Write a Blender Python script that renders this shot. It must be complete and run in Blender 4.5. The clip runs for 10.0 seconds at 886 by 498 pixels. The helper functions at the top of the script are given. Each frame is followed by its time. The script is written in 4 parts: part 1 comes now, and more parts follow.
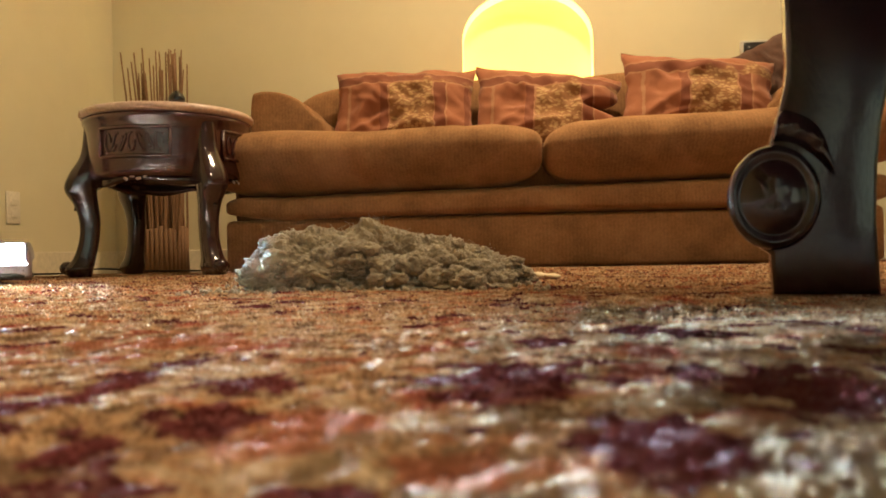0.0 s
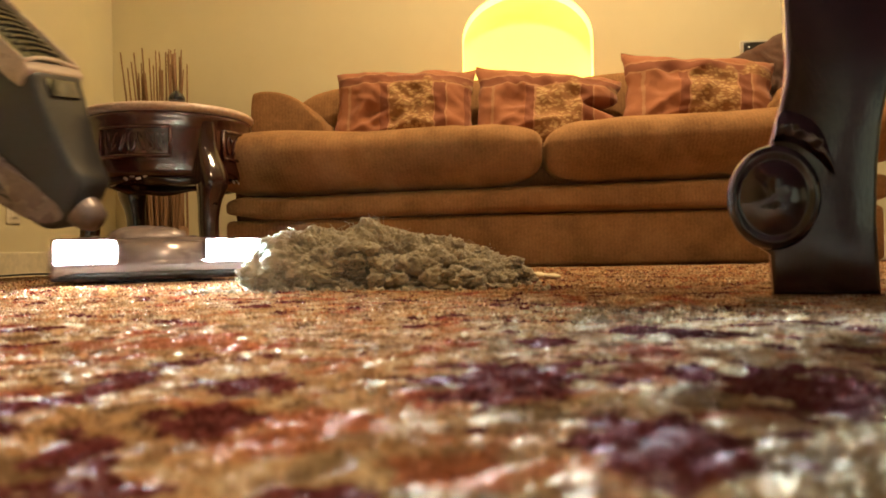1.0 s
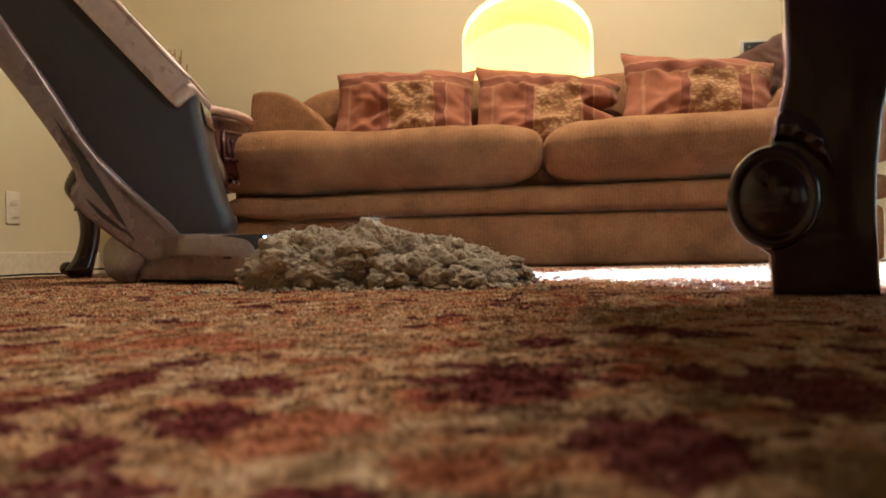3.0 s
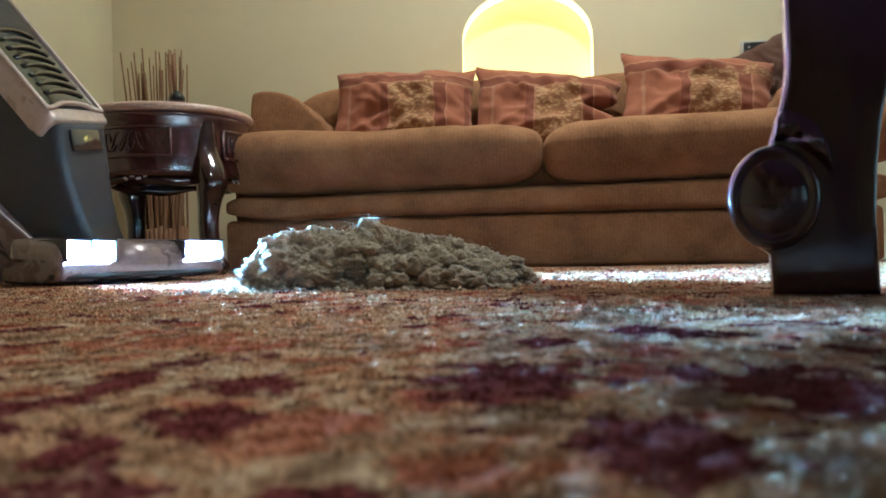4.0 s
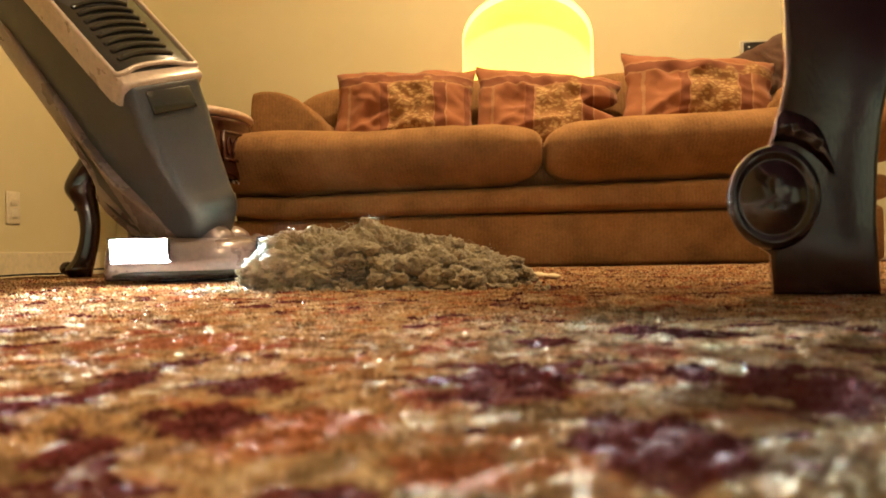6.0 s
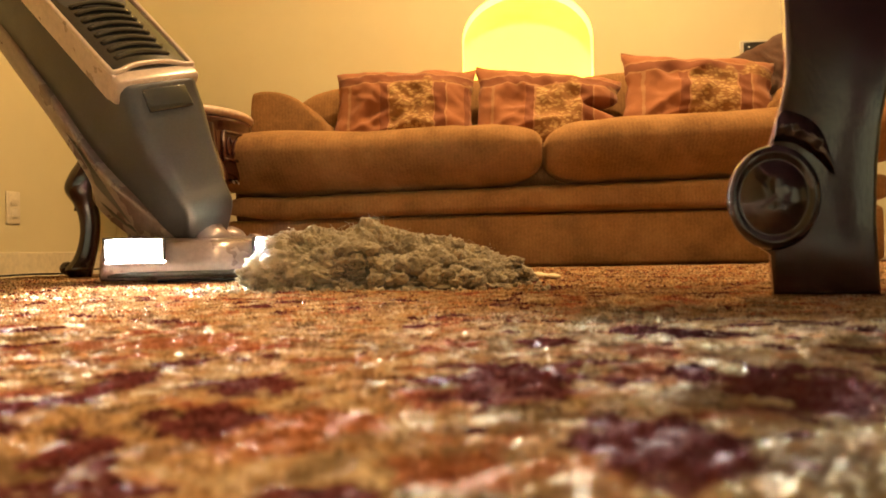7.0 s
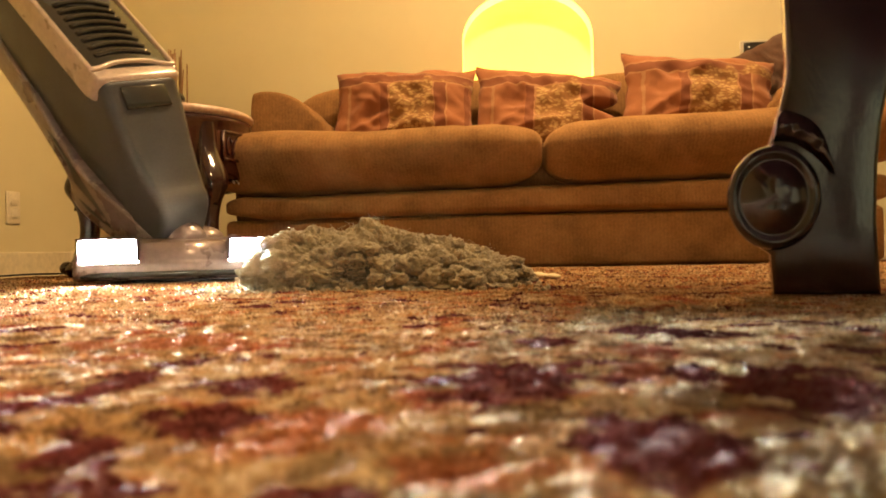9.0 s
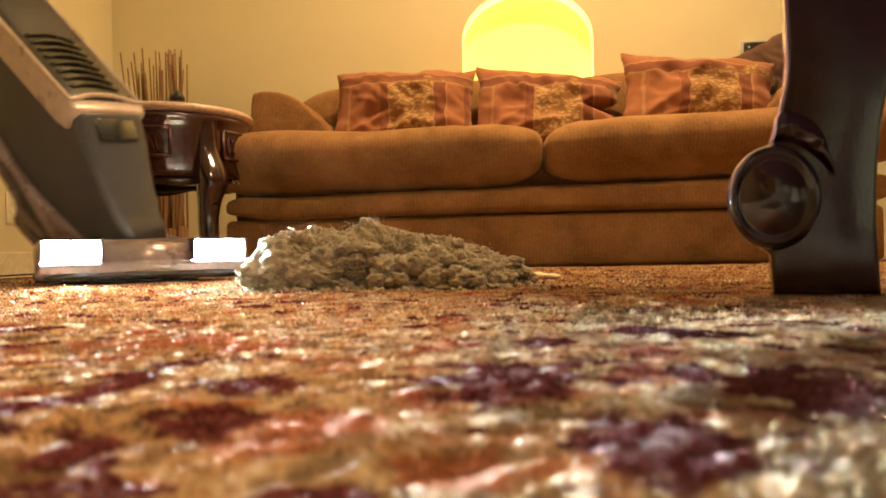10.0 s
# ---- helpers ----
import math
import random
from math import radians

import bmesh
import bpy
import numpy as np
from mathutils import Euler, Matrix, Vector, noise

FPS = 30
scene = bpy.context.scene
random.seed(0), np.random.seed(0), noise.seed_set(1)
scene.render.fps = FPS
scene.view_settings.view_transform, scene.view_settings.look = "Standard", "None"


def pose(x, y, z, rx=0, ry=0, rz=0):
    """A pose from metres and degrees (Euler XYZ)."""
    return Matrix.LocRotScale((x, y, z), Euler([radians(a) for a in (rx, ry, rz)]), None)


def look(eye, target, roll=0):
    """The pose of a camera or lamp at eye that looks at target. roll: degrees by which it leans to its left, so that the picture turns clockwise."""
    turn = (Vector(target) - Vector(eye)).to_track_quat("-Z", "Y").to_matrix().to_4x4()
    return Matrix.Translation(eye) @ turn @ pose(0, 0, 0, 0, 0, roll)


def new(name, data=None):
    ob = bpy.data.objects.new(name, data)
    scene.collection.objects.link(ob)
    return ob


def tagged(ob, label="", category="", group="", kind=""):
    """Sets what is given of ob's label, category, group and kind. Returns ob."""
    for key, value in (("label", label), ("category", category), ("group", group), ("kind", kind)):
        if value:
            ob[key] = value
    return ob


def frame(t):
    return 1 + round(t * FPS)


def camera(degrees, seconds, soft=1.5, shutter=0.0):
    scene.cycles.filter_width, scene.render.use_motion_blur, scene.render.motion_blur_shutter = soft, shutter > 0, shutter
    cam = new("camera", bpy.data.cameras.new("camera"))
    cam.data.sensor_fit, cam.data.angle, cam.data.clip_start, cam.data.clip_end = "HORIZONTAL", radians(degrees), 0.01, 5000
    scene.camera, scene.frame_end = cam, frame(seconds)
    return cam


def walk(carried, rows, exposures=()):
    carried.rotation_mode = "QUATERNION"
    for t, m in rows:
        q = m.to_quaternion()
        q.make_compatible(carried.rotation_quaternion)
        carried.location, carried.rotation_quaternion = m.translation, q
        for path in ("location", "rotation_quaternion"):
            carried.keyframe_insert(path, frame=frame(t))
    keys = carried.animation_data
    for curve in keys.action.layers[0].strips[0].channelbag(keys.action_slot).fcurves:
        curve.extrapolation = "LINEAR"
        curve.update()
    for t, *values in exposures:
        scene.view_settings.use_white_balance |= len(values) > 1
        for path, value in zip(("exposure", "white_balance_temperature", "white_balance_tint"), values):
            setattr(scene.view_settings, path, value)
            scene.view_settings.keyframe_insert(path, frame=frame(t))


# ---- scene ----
# camera: a phone lying on the rug, standing still
cam = camera(62, 10.0, soft=1.7, shutter=0.6)
cam.data.dof.use_dof = True
cam.data.dof.focus_distance = 1.7
cam.data.dof.aperture_fstop = 8.5
EYE = Vector((0.0, 0.0, 0.058))
YAW, PITCH, ROLL = radians(5.2), radians(0.13), -1.2
WAY = Vector((-math.sin(YAW) * math.cos(PITCH), math.cos(YAW) * math.cos(PITCH), math.sin(PITCH)))
STAND = look(EYE, EYE + WAY, ROLL)
EXPOSURES = [(0.0, -0.05, 6500, 10), (0.6, -0.1, 6600, 10), (1.0, 0.0, 7300, 10), (1.6, 0.0, 7400, 12), (2.0, -0.12, 6900, 12), (2.4, -0.02, 6000, 16), (2.7, 0.0, 5700, 16),
             (3.8, -0.25, 4250, 4), (4.2, -0.3, 4250, 0), (4.6, -0.2, 5000, 0), (5.0, -0.1, 6000, 2), (5.5, 0.0, 7000, 6), (5.7, 0.05, 7300, 8),
             (6.8, 0.25, 9200, 16), (7.5, 0.3, 9800, 17), (8.5, 0.15, 9200, 16), (9.0, 0.15, 9200, 16), (10.0, 0.1, 8600, 16)]
walk(cam, [(0.0, STAND), (10.0, STAND)], EXPOSURES)

# ---- light ----
world = bpy.data.worlds.new("room_world")
scene.world = world
world.use_nodes = True
world.node_tree.nodes["Background"].inputs[0].default_value = (1.0, 0.8, 0.55, 1)
world.node_tree.nodes["Background"].inputs[1].default_value = 0.02


def area_lamp(name, m, size, power, color, depth=0.0):
    data = bpy.data.lights.new(name, "AREA")
    data.shape, data.size, data.energy, data.color = "RECTANGLE" if depth else "DISK", size, power, color
    data.size_y = depth or size
    ob = new(name, data)
    ob.matrix_world = m
    return ob


WARM = (1.0, 0.76, 0.47)
area_lamp("unseen_ceiling_light", look((0.3, 2.12, 2.5), (0.3, 2.12, 0)), 0.22, 66, WARM)
# second unseen lamp, added to brighten the near rug left of the coffee table
area_lamp("unseen_ceiling_light", look((0.7, 0.25, 2.5), (0.7, 0.25, 0)), 0.4, 34, WARM)
area_lamp("niche_lamp_light", look((0.09, 3.252, 0.33), (0.09, 3.253, 1.2)), 0.45, 46, (1.0, 0.76, 0.26), 0.06)


# ---- materials ----
def mat(name):
    m = bpy.data.materials.new(name)
    m.use_nodes = True
    nt = m.node_tree
    return m, nt, nt.nodes["Principled BSDF"]


def node(nt, kind, **values):
    n = nt.nodes.new(kind)
    for key, value in values.items():
        n.inputs[key.replace("_", " ")].default_value = value
    return n


def ramp(nt, fac, stops, constant=False):
    r = nt.nodes.new("ShaderNodeValToRGB")
    r.color_ramp.interpolation = "CONSTANT" if constant else "LINEAR"
    e = r.color_ramp.elements
    while len(e) < len(stops):
        e.new(0.5)
    for i, (p, c) in enumerate(stops):
        e[i].position, e[i].color = p, (*c, 1)
    nt.links.new(fac, r.inputs[0])
    return r.outputs[0]


def mix(nt, fac, a, b, blend="MIX"):
    n = nt.nodes.new("ShaderNodeMix")
    n.data_type, n.blend_type = "RGBA", blend
    for sock, v in ((n.inputs[0], fac), (n.inputs[6], a), (n.inputs[7], b)):
        if isinstance(v, (int, float)):
            sock.default_value = v
        elif isinstance(v, tuple):
            sock.default_value = (*v, 1)
        else:
            nt.links.new(v, sock)
    return n.outputs[2]


def coords(nt, scale=(1, 1, 1), which="Object"):
    tc = nt.nodes.new("ShaderNodeTexCoord")
    mp = nt.nodes.new("ShaderNodeMapping")
    mp.inputs["Scale"].default_value = scale
    nt.links.new(tc.outputs[which], mp.inputs[0])
    return mp.outputs[0]


def noise_tex(nt, vec, scale, detail=4.0, rough=0.55, distortion=0.0):
    n = node(nt, "ShaderNodeTexNoise", Scale=scale, Detail=detail, Roughness=rough, Distortion=distortion)
    nt.links.new(vec, n.inputs["Vector"])
    return n.outputs["Fac"]


def bump(nt, bsdf, height, strength=0.3, distance=0.005):
    b = nt.nodes.new("ShaderNodeBump")
    b.inputs["Strength"].default_value, b.inputs["Distance"].default_value = strength, distance
    nt.links.new(height, b.inputs["Height"])
    nt.links.new(b.outputs[0], bsdf.inputs["Normal"])


def simple(name, a, b, rough=0.5, scale=30.0, relief=0.1, metal=0.0, coat=0.0, distance=0.002, stretch=(1, 1, 1), vary=0.35):
    """Two tones mixed by noise at two scales, with fine relief."""
    m, nt, s = mat(name)
    v = coords(nt, stretch)
    n1, n2 = noise_tex(nt, v, scale), noise_tex(nt, v, scale * 9, 3)
    c = mix(nt, n1, a, b)
    c = mix(nt, vary, c, ramp(nt, n2, [(0.3, tuple(x * 0.7 for x in a)), (0.7, tuple(min(1, x * 1.2) for x in b))]))
    nt.links.new(c, s.inputs["Base Color"])
    r = ramp(nt, n1, [(0.2, (rough * 0.8,) * 3), (0.8, (min(1, rough * 1.2),) * 3)])
    nt.links.new(r, s.inputs["Roughness"])
    s.inputs["Metallic"].default_value = metal
    s.inputs["Coat Weight"].default_value = coat
    s.inputs["Coat Roughness"].default_value = 0.12
    if relief:
        bump(nt, s, n2, relief, distance)
    return m


def glow(name, color, strength):
    m, nt, s = mat(name)
    s.inputs["Base Color"].default_value = (0.9, 0.9, 0.9, 1)
    s.inputs["Emission Color"].default_value = (*color, 1)
    s.inputs["Emission Strength"].default_value = strength
    return m


def fabric_material():
    """Brown chenille with fine upright cords."""
    m, nt, s = mat("brown_chenille")
    v = coords(nt)
    w = node(nt, "ShaderNodeTexWave", Scale=27.0, Distortion=1.6, Detail=2.0)
    w.inputs["Detail Scale"].default_value = 3.0
    nt.links.new(v, w.inputs["Vector"])
    big, fine = noise_tex(nt, v, 6.0, 6, 0.65), noise_tex(nt, v, 140.0, 4, 0.7)
    c = ramp(nt, big, [(0.32, (0.16, 0.080, 0.035)), (0.5, (0.28, 0.145, 0.065)), (0.68, (0.40, 0.21, 0.098))])
    c = mix(nt, mix(nt, noise_tex(nt, v, 9.0, 3), (0.0, 0.0, 0.0), (0.28, 0.28, 0.28)), c, mix(nt, w.outputs["Fac"], (0.12, 0.052, 0.021), (0.34, 0.165, 0.07)))
    c = mix(nt, 0.25, c, ramp(nt, fine, [(0.38, (0.078, 0.031, 0.011)), (0.62, (0.33, 0.155, 0.062))]))
    nt.links.new(c, s.inputs["Base Color"])
    s.inputs["Roughness"].default_value = 0.95
    s.inputs["Specular IOR Level"].default_value = 0.15
    s.inputs["Sheen Weight"].default_value = 0.25
    s.inputs["Sheen Tint"].default_value = (0.8, 0.5, 0.25, 1)
    bump(nt, s, mix(nt, 0.7, w.outputs["Fac"], fine), 0.3, 0.002)
    return m


def pillow_material():
    """Rust velvet with upright bands, one band of pale gold leaves."""
    m, nt, s = mat("rust_paisley_fabric")
    v = coords(nt)
    sep = nt.nodes.new("ShaderNodeSeparateXYZ")
    nt.links.new(v, sep.inputs[0])
    wob = noise_tex(nt, v, 14.0, 3)
    add = nt.nodes.new("ShaderNodeMath")
    add.operation = "MULTIPLY_ADD"
    nt.links.new(wob, add.inputs[0])
    add.inputs[1].default_value = 0.03
    nt.links.new(sep.outputs[0], add.inputs[2])
    rng = nt.nodes.new("ShaderNodeMapRange")
    rng.inputs["From Min"].default_value, rng.inputs["From Max"].default_value = -0.26, 0.29
    nt.links.new(add.outputs[0], rng.inputs[0])
    rust, dark, gold, pale = (0.32, 0.115, 0.056), (0.18, 0.052, 0.028), (0.36, 0.215, 0.085), (0.40, 0.20, 0.105)
    base = ramp(nt, rng.outputs[0], [(0, rust), (0.13, pale), (0.15, rust), (0.35, dark), (0.405, pale), (0.415, gold), (0.70, pale),
                                     (0.71, dark), (0.78, pale), (0.79, rust), (0.9, dark), (0.93, rust)], True)
    inband = ramp(nt, rng.outputs[0], [(0, (0, 0, 0)), (0.415, (1, 1, 1)), (0.70, (0, 0, 0))], True)
    zr = nt.nodes.new("ShaderNodeMapRange")
    zr.inputs["From Min"].default_value, zr.inputs["From Max"].default_value = -0.2, 0.2
    add2 = nt.nodes.new("ShaderNodeMath")
    add2.operation = "MULTIPLY_ADD"
    nt.links.new(wob, add2.inputs[0])
    add2.inputs[1].default_value = 0.04
    nt.links.new(sep.outputs[2], add2.inputs[2])
    nt.links.new(add2.outputs[0], zr.inputs[0])
    low = ramp(nt, zr.outputs[0], [(0, (1, 1, 1)), (0.70, (0, 0, 0))], True)
    upper = ramp(nt, zr.outputs[0], [(0, rust), (0.70, pale), (0.715, dark), (0.80, pale), (0.815, rust)], True)
    leaf = node(nt, "ShaderNodeTexVoronoi", Scale=66.0)
    warp = nt.nodes.new("ShaderNodeMapping")
    warp.inputs["Scale"].default_value = (0.75, 0.5, 1.5)
    warp.inputs["Rotation"].default_value = (0, 0.7, 0)
    nt.links.new(v, warp.inputs[0])
    vd = nt.nodes.new("ShaderNodeVectorMath")
    vd.operation = "MULTIPLY_ADD"
    vd.inputs[1].default_value = (0.03, 0.03, 0.03)
    vn = node(nt, "ShaderNodeTexNoise", Scale=30.0, Detail=2.0)
    nt.links.new(v, vn.inputs["Vector"])
    nt.links.new(vn.outputs["Color"], vd.inputs[0])
    nt.links.new(warp.outputs[0], vd.inputs[2])
    nt.links.new(vd.outputs[0], leaf.inputs["Vector"])
    lines = ramp(nt, leaf.outputs["Distance"], [(0.15, (0.52, 0.35, 0.16)), (0.40, (0.46, 0.28, 0.12)), (0.52, (0.24, 0.115, 0.046)), (0.8, (0.29, 0.14, 0.055))])
    c = mix(nt, low, upper, mix(nt, inband, base, lines))
    ends = ramp(nt, noise_tex(nt, v, 5.0, 2), [(0.54, (0, 0, 0)), (0.58, (0.8, 0.8, 0.8))])
    c = mix(nt, mix(nt, 1.0, ends, low, "SUBTRACT"), c, lines)
    c = mix(nt, 0.25, c, mix(nt, noise_tex(nt, v, 24.0, 5, 0.65), (0.13, 0.035, 0.016), (0.40, 0.18, 0.08)))
    nt.links.new(c, s.inputs["Base Color"])
    s.inputs["Roughness"].default_value = 0.85
    s.inputs["Sheen Weight"].default_value = 0.1
    s.inputs["Specular IOR Level"].default_value = 0.2
    bump(nt, s, mix(nt, 0.5, noise_tex(nt, v, 9.0, 4), noise_tex(nt, v, 240.0, 2)), 0.5, 0.006)
    return m


def rug_material():
    """Old knotted wool rug: gold ground, rust, maroon, olive and cream motifs with ragged edges."""
    m, nt, s = mat("knotted_wool_rug")
    v = coords(nt)
    def shifted(vec, scale, amount):
        wob = node(nt, "ShaderNodeTexNoise", Scale=scale, Detail=3.0)
        nt.links.new(vec, wob.inputs["Vector"])
        vm = nt.nodes.new("ShaderNodeVectorMath")
        vm.operation = "MULTIPLY_ADD"
        vm.inputs[1].default_value = (amount, amount, 0.0)
        nt.links.new(wob.outputs["Color"], vm.inputs[0])
        nt.links.new(vec, vm.inputs[2])
        return vm.outputs[0]
    p = shifted(shifted(v, 38.0, 0.025), 170.0, 0.010)
    gold, rust, maroon, olive, cream, orange = ((0.51, 0.315, 0.172), (0.36, 0.112, 0.064), (0.14, 0.036, 0.036),
                                                (0.285, 0.172, 0.095), (0.62, 0.46, 0.30), (0.49, 0.23, 0.115))
    n1 = noise_tex(nt, p, 17.0, 2.0, 0.5)
    c = ramp(nt, n1, [(0.0, rust), (0.37, orange), (0.42, gold), (0.47, olive), (0.49, gold), (0.545, cream), (0.60, gold), (0.65, orange)], True)
    sh = nt.nodes.new("ShaderNodeMapping")
    sh.inputs["Location"].default_value = (3.7, 1.9, 0.4)
    nt.links.new(p, sh.inputs[0])
    q = sh.outputs[0]
    n3 = noise_tex(nt, q, 29.0, 2.0, 0.5)
    c = mix(nt, ramp(nt, n3, [(0.60, (0, 0, 0)), (0.615, (1, 1, 1))]), c, olive)
    c = mix(nt, ramp(nt, n3, [(0.36, (1, 1, 1)), (0.38, (0, 0, 0))]), c, maroon)
    n2 = noise_tex(nt, q, 13.0, 2.0, 0.5)
    c = mix(nt, ramp(nt, n2, [(0.63, (0, 0, 0)), (0.65, (1, 1, 1))]), c, maroon)
    n4 = noise_tex(nt, q, 75.0, 2.0, 0.6)
    c = mix(nt, ramp(nt, n4, [(0.60, (0, 0, 0)), (0.66, (0.5, 0.5, 0.5))]), c, maroon)
    c = mix(nt, ramp(nt, n4, [(0.37, (0.5, 0.5, 0.5)), (0.43, (0, 0, 0))]), c, cream)
    for key, tone, tone2 in (("rust_motif", rust, orange), ("olive_motif", olive, (0.37, 0.26, 0.15)), ("maroon_motif", maroon, (0.19, 0.045, 0.042))):
        att = nt.nodes.new("ShaderNodeAttribute")
        att.attribute_name = key
        c = mix(nt, ramp(nt, att.outputs["Fac"], [(0.4, (0, 0, 0)), (0.6, (1, 1, 1))]), c, mix(nt, n3, tone, tone2))
    fine = noise_tex(nt, v, 420.0, 3, 0.7)
    c = mix(nt, 0.45, c, ramp(nt, fine, [(0.32, (0.22, 0.21, 0.20)), (0.68, (0.86, 0.84, 0.81))]), "OVERLAY")
    nt.links.new(c, s.inputs["Base Color"])
    s.inputs["Roughness"].default_value = 1.0
    s.inputs["Specular IOR Level"].default_value = 0.0
    s.inputs["Sheen Weight"].default_value = 0.25
    s.inputs["Sheen Roughness"].default_value = 0.45
    nt.links.new(mix(nt, 0.5, c, (0.9, 0.85, 0.8)), s.inputs["Sheen Tint"])
    bump(nt, s, fine, 0.25, 0.002)
    # wool lets light through: the pile glows a little against a lamp
    tr = nt.nodes.new("ShaderNodeBsdfTranslucent")
    nt.links.new(c, tr.inputs["Color"])
    ms = nt.nodes.new("ShaderNodeMixShader")
    ms.inputs[0].default_value = 0.3
    nt.links.new(s.outputs[0], ms.inputs[1])
    nt.links.new(tr.outputs[0], ms.inputs[2])
    nt.links.new(ms.outputs[0], nt.nodes["Material Output"].inputs["Surface"])
    return m


def lint_material():
    m, nt, s = mat("grey_lint")
    v = coords(nt)
    big, fine = noise_tex(nt, v, 22.0, 5, 0.6), noise_tex(nt, v, 380.0, 4, 0.7)
    c = ramp(nt, big, [(0.3, (0.17, 0.132, 0.082)), (0.5, (0.36, 0.285, 0.18)), (0.7, (0.52, 0.42, 0.27))])
    c = mix(nt, 0.4, c, ramp(nt, fine, [(0.3, (0.10, 0.08, 0.055)), (0.7, (0.56, 0.46, 0.31))]))
    nt.links.new(c, s.inputs["Base Color"])
    s.inputs["Roughness"].default_value = 1.0
    s.inputs["Specular IOR Level"].default_value = 0.1
    s.inputs["Sheen Weight"].default_value = 0.4
    bump(nt, s, mix(nt, 0.5, noise_tex(nt, v, 120.0, 5, 0.7), fine), 1.0, 0.006)
    return m


FABRIC = fabric_material()
PILLOW = pillow_material()
RUG = rug_material()
LINT = lint_material()
WALL = simple("cream_wall_paint", (0.605, 0.525, 0.33), (0.625, 0.545, 0.345), 0.75, 1.2, 0.02, distance=0.001, vary=0.06)
NICHE = simple("yellow_niche_paint", (0.80, 0.72, 0.42), (0.81, 0.73, 0.43), 0.7, 2.0, 0.0, vary=0.0)
CEIL = simple("white_ceiling_paint", (0.72, 0.68, 0.60), (0.76, 0.72, 0.64), 0.9, 3.0, 0.1)
TILE = simple("beige_floor_tile", (0.34, 0.26, 0.17), (0.42, 0.33, 0.22), 0.35, 4.0, 0.05)
TRIM = simple("cream_trim_paint", (0.66, 0.58, 0.42), (0.72, 0.63, 0.46), 0.4, 6.0, 0.05)
WOOD = simple("dark_lacquered_rosewood", (0.014, 0.005, 0.005), (0.034, 0.010, 0.009), 0.16, 14.0, 0.14, coat=0.5, distance=0.002, stretch=(2, 2, 1))
REDWOOD = simple("red_lacquered_rosewood", (0.026, 0.007, 0.006), (0.062, 0.013, 0.010), 0.2, 16.0, 0.12, coat=0.7, stretch=(1, 1, 4))
SHELL = simple("mother_of_pearl_inlay", (0.55, 0.52, 0.46), (0.7, 0.68, 0.62), 0.25, 60.0, 0.05)
MARBLE = simple("pinkish_stone_top", (0.42, 0.27, 0.22), (0.62, 0.45, 0.36), 0.3, 9.0, 0.05)
TWIG = simple("dry_brown_twig", (0.14, 0.065, 0.028), (0.30, 0.16, 0.075), 0.8, 40.0, 0.3, stretch=(1, 1, 0.2))
BLACKGLASS = simple("black_glazed_ceramic", (0.008, 0.008, 0.009), (0.016, 0.015, 0.015), 0.12, 10.0, 0.0, coat=0.6)
MAUVE = simple("mauve_silver_plastic", (0.20, 0.155, 0.16), (0.25, 0.195, 0.20), 0.28, 8.0, 0.03, metal=0.25, coat=0.3)
PALE = simple("pale_champagne_plastic", (0.46, 0.37, 0.33), (0.52, 0.42, 0.37), 0.3, 8.0, 0.03, metal=0.2, coat=0.3)
CHARCOAL = simple("charcoal_plastic", (0.022, 0.022, 0.025), (0.036, 0.034, 0.036), 0.38, 20.0, 0.06)
SMOKED = simple("smoked_glossy_plastic", (0.012, 0.014, 0.016), (0.02, 0.022, 0.024), 0.08, 6.0, 0.0, coat=1.0)
CHROME = simple("chrome", (0.7, 0.7, 0.7), (0.8, 0.8, 0.8), 0.12, 10.0, 0.0, metal=1.0)
RUBBER = simple("black_rubber", (0.012, 0.012, 0.012), (0.02, 0.02, 0.02), 0.7, 40.0, 0.1)
PLATE = simple("ivory_plastic", (0.68, 0.60, 0.45), (0.74, 0.66, 0.50), 0.35, 12.0, 0.02)
GREY = simple("grey_plastic", (0.40, 0.37, 0.31), (0.46, 0.42, 0.36), 0.4, 12.0, 0.02)
SCRAP = simple("cream_scrap_paper", (0.62, 0.50, 0.30), (0.80, 0.70, 0.50), 0.8, 60.0, 0.2)
BROWN = simple("dark_brown_velvet", (0.06, 0.026, 0.014), (0.10, 0.042, 0.022), 0.9, 20.0, 0.3)
LED = glow("white_led", (0.5, 0.76, 1.0), 72000.0)


# ---- mesh helpers ----
def part(name, bm, material, parent=None, label="", smooth=True):
    me = bpy.data.meshes.new(name)
    bmesh.ops.recalc_face_normals(bm, faces=bm.faces)
    bm.to_mesh(me)
    bm.free()
    me.materials.append(material)
    if smooth:
        me.shade_smooth()
    ob = new(name, me)
    if parent is not None:
        ob.parent = parent
    if label:
        tagged(ob, label)
    return ob


def thing(name, label, category, m=None, group="", kind=""):
    ob = new(name)
    ob.empty_display_size = 0.1
    if m is not None:
        ob.matrix_basis = m
    return tagged(ob, label, category, group, kind)


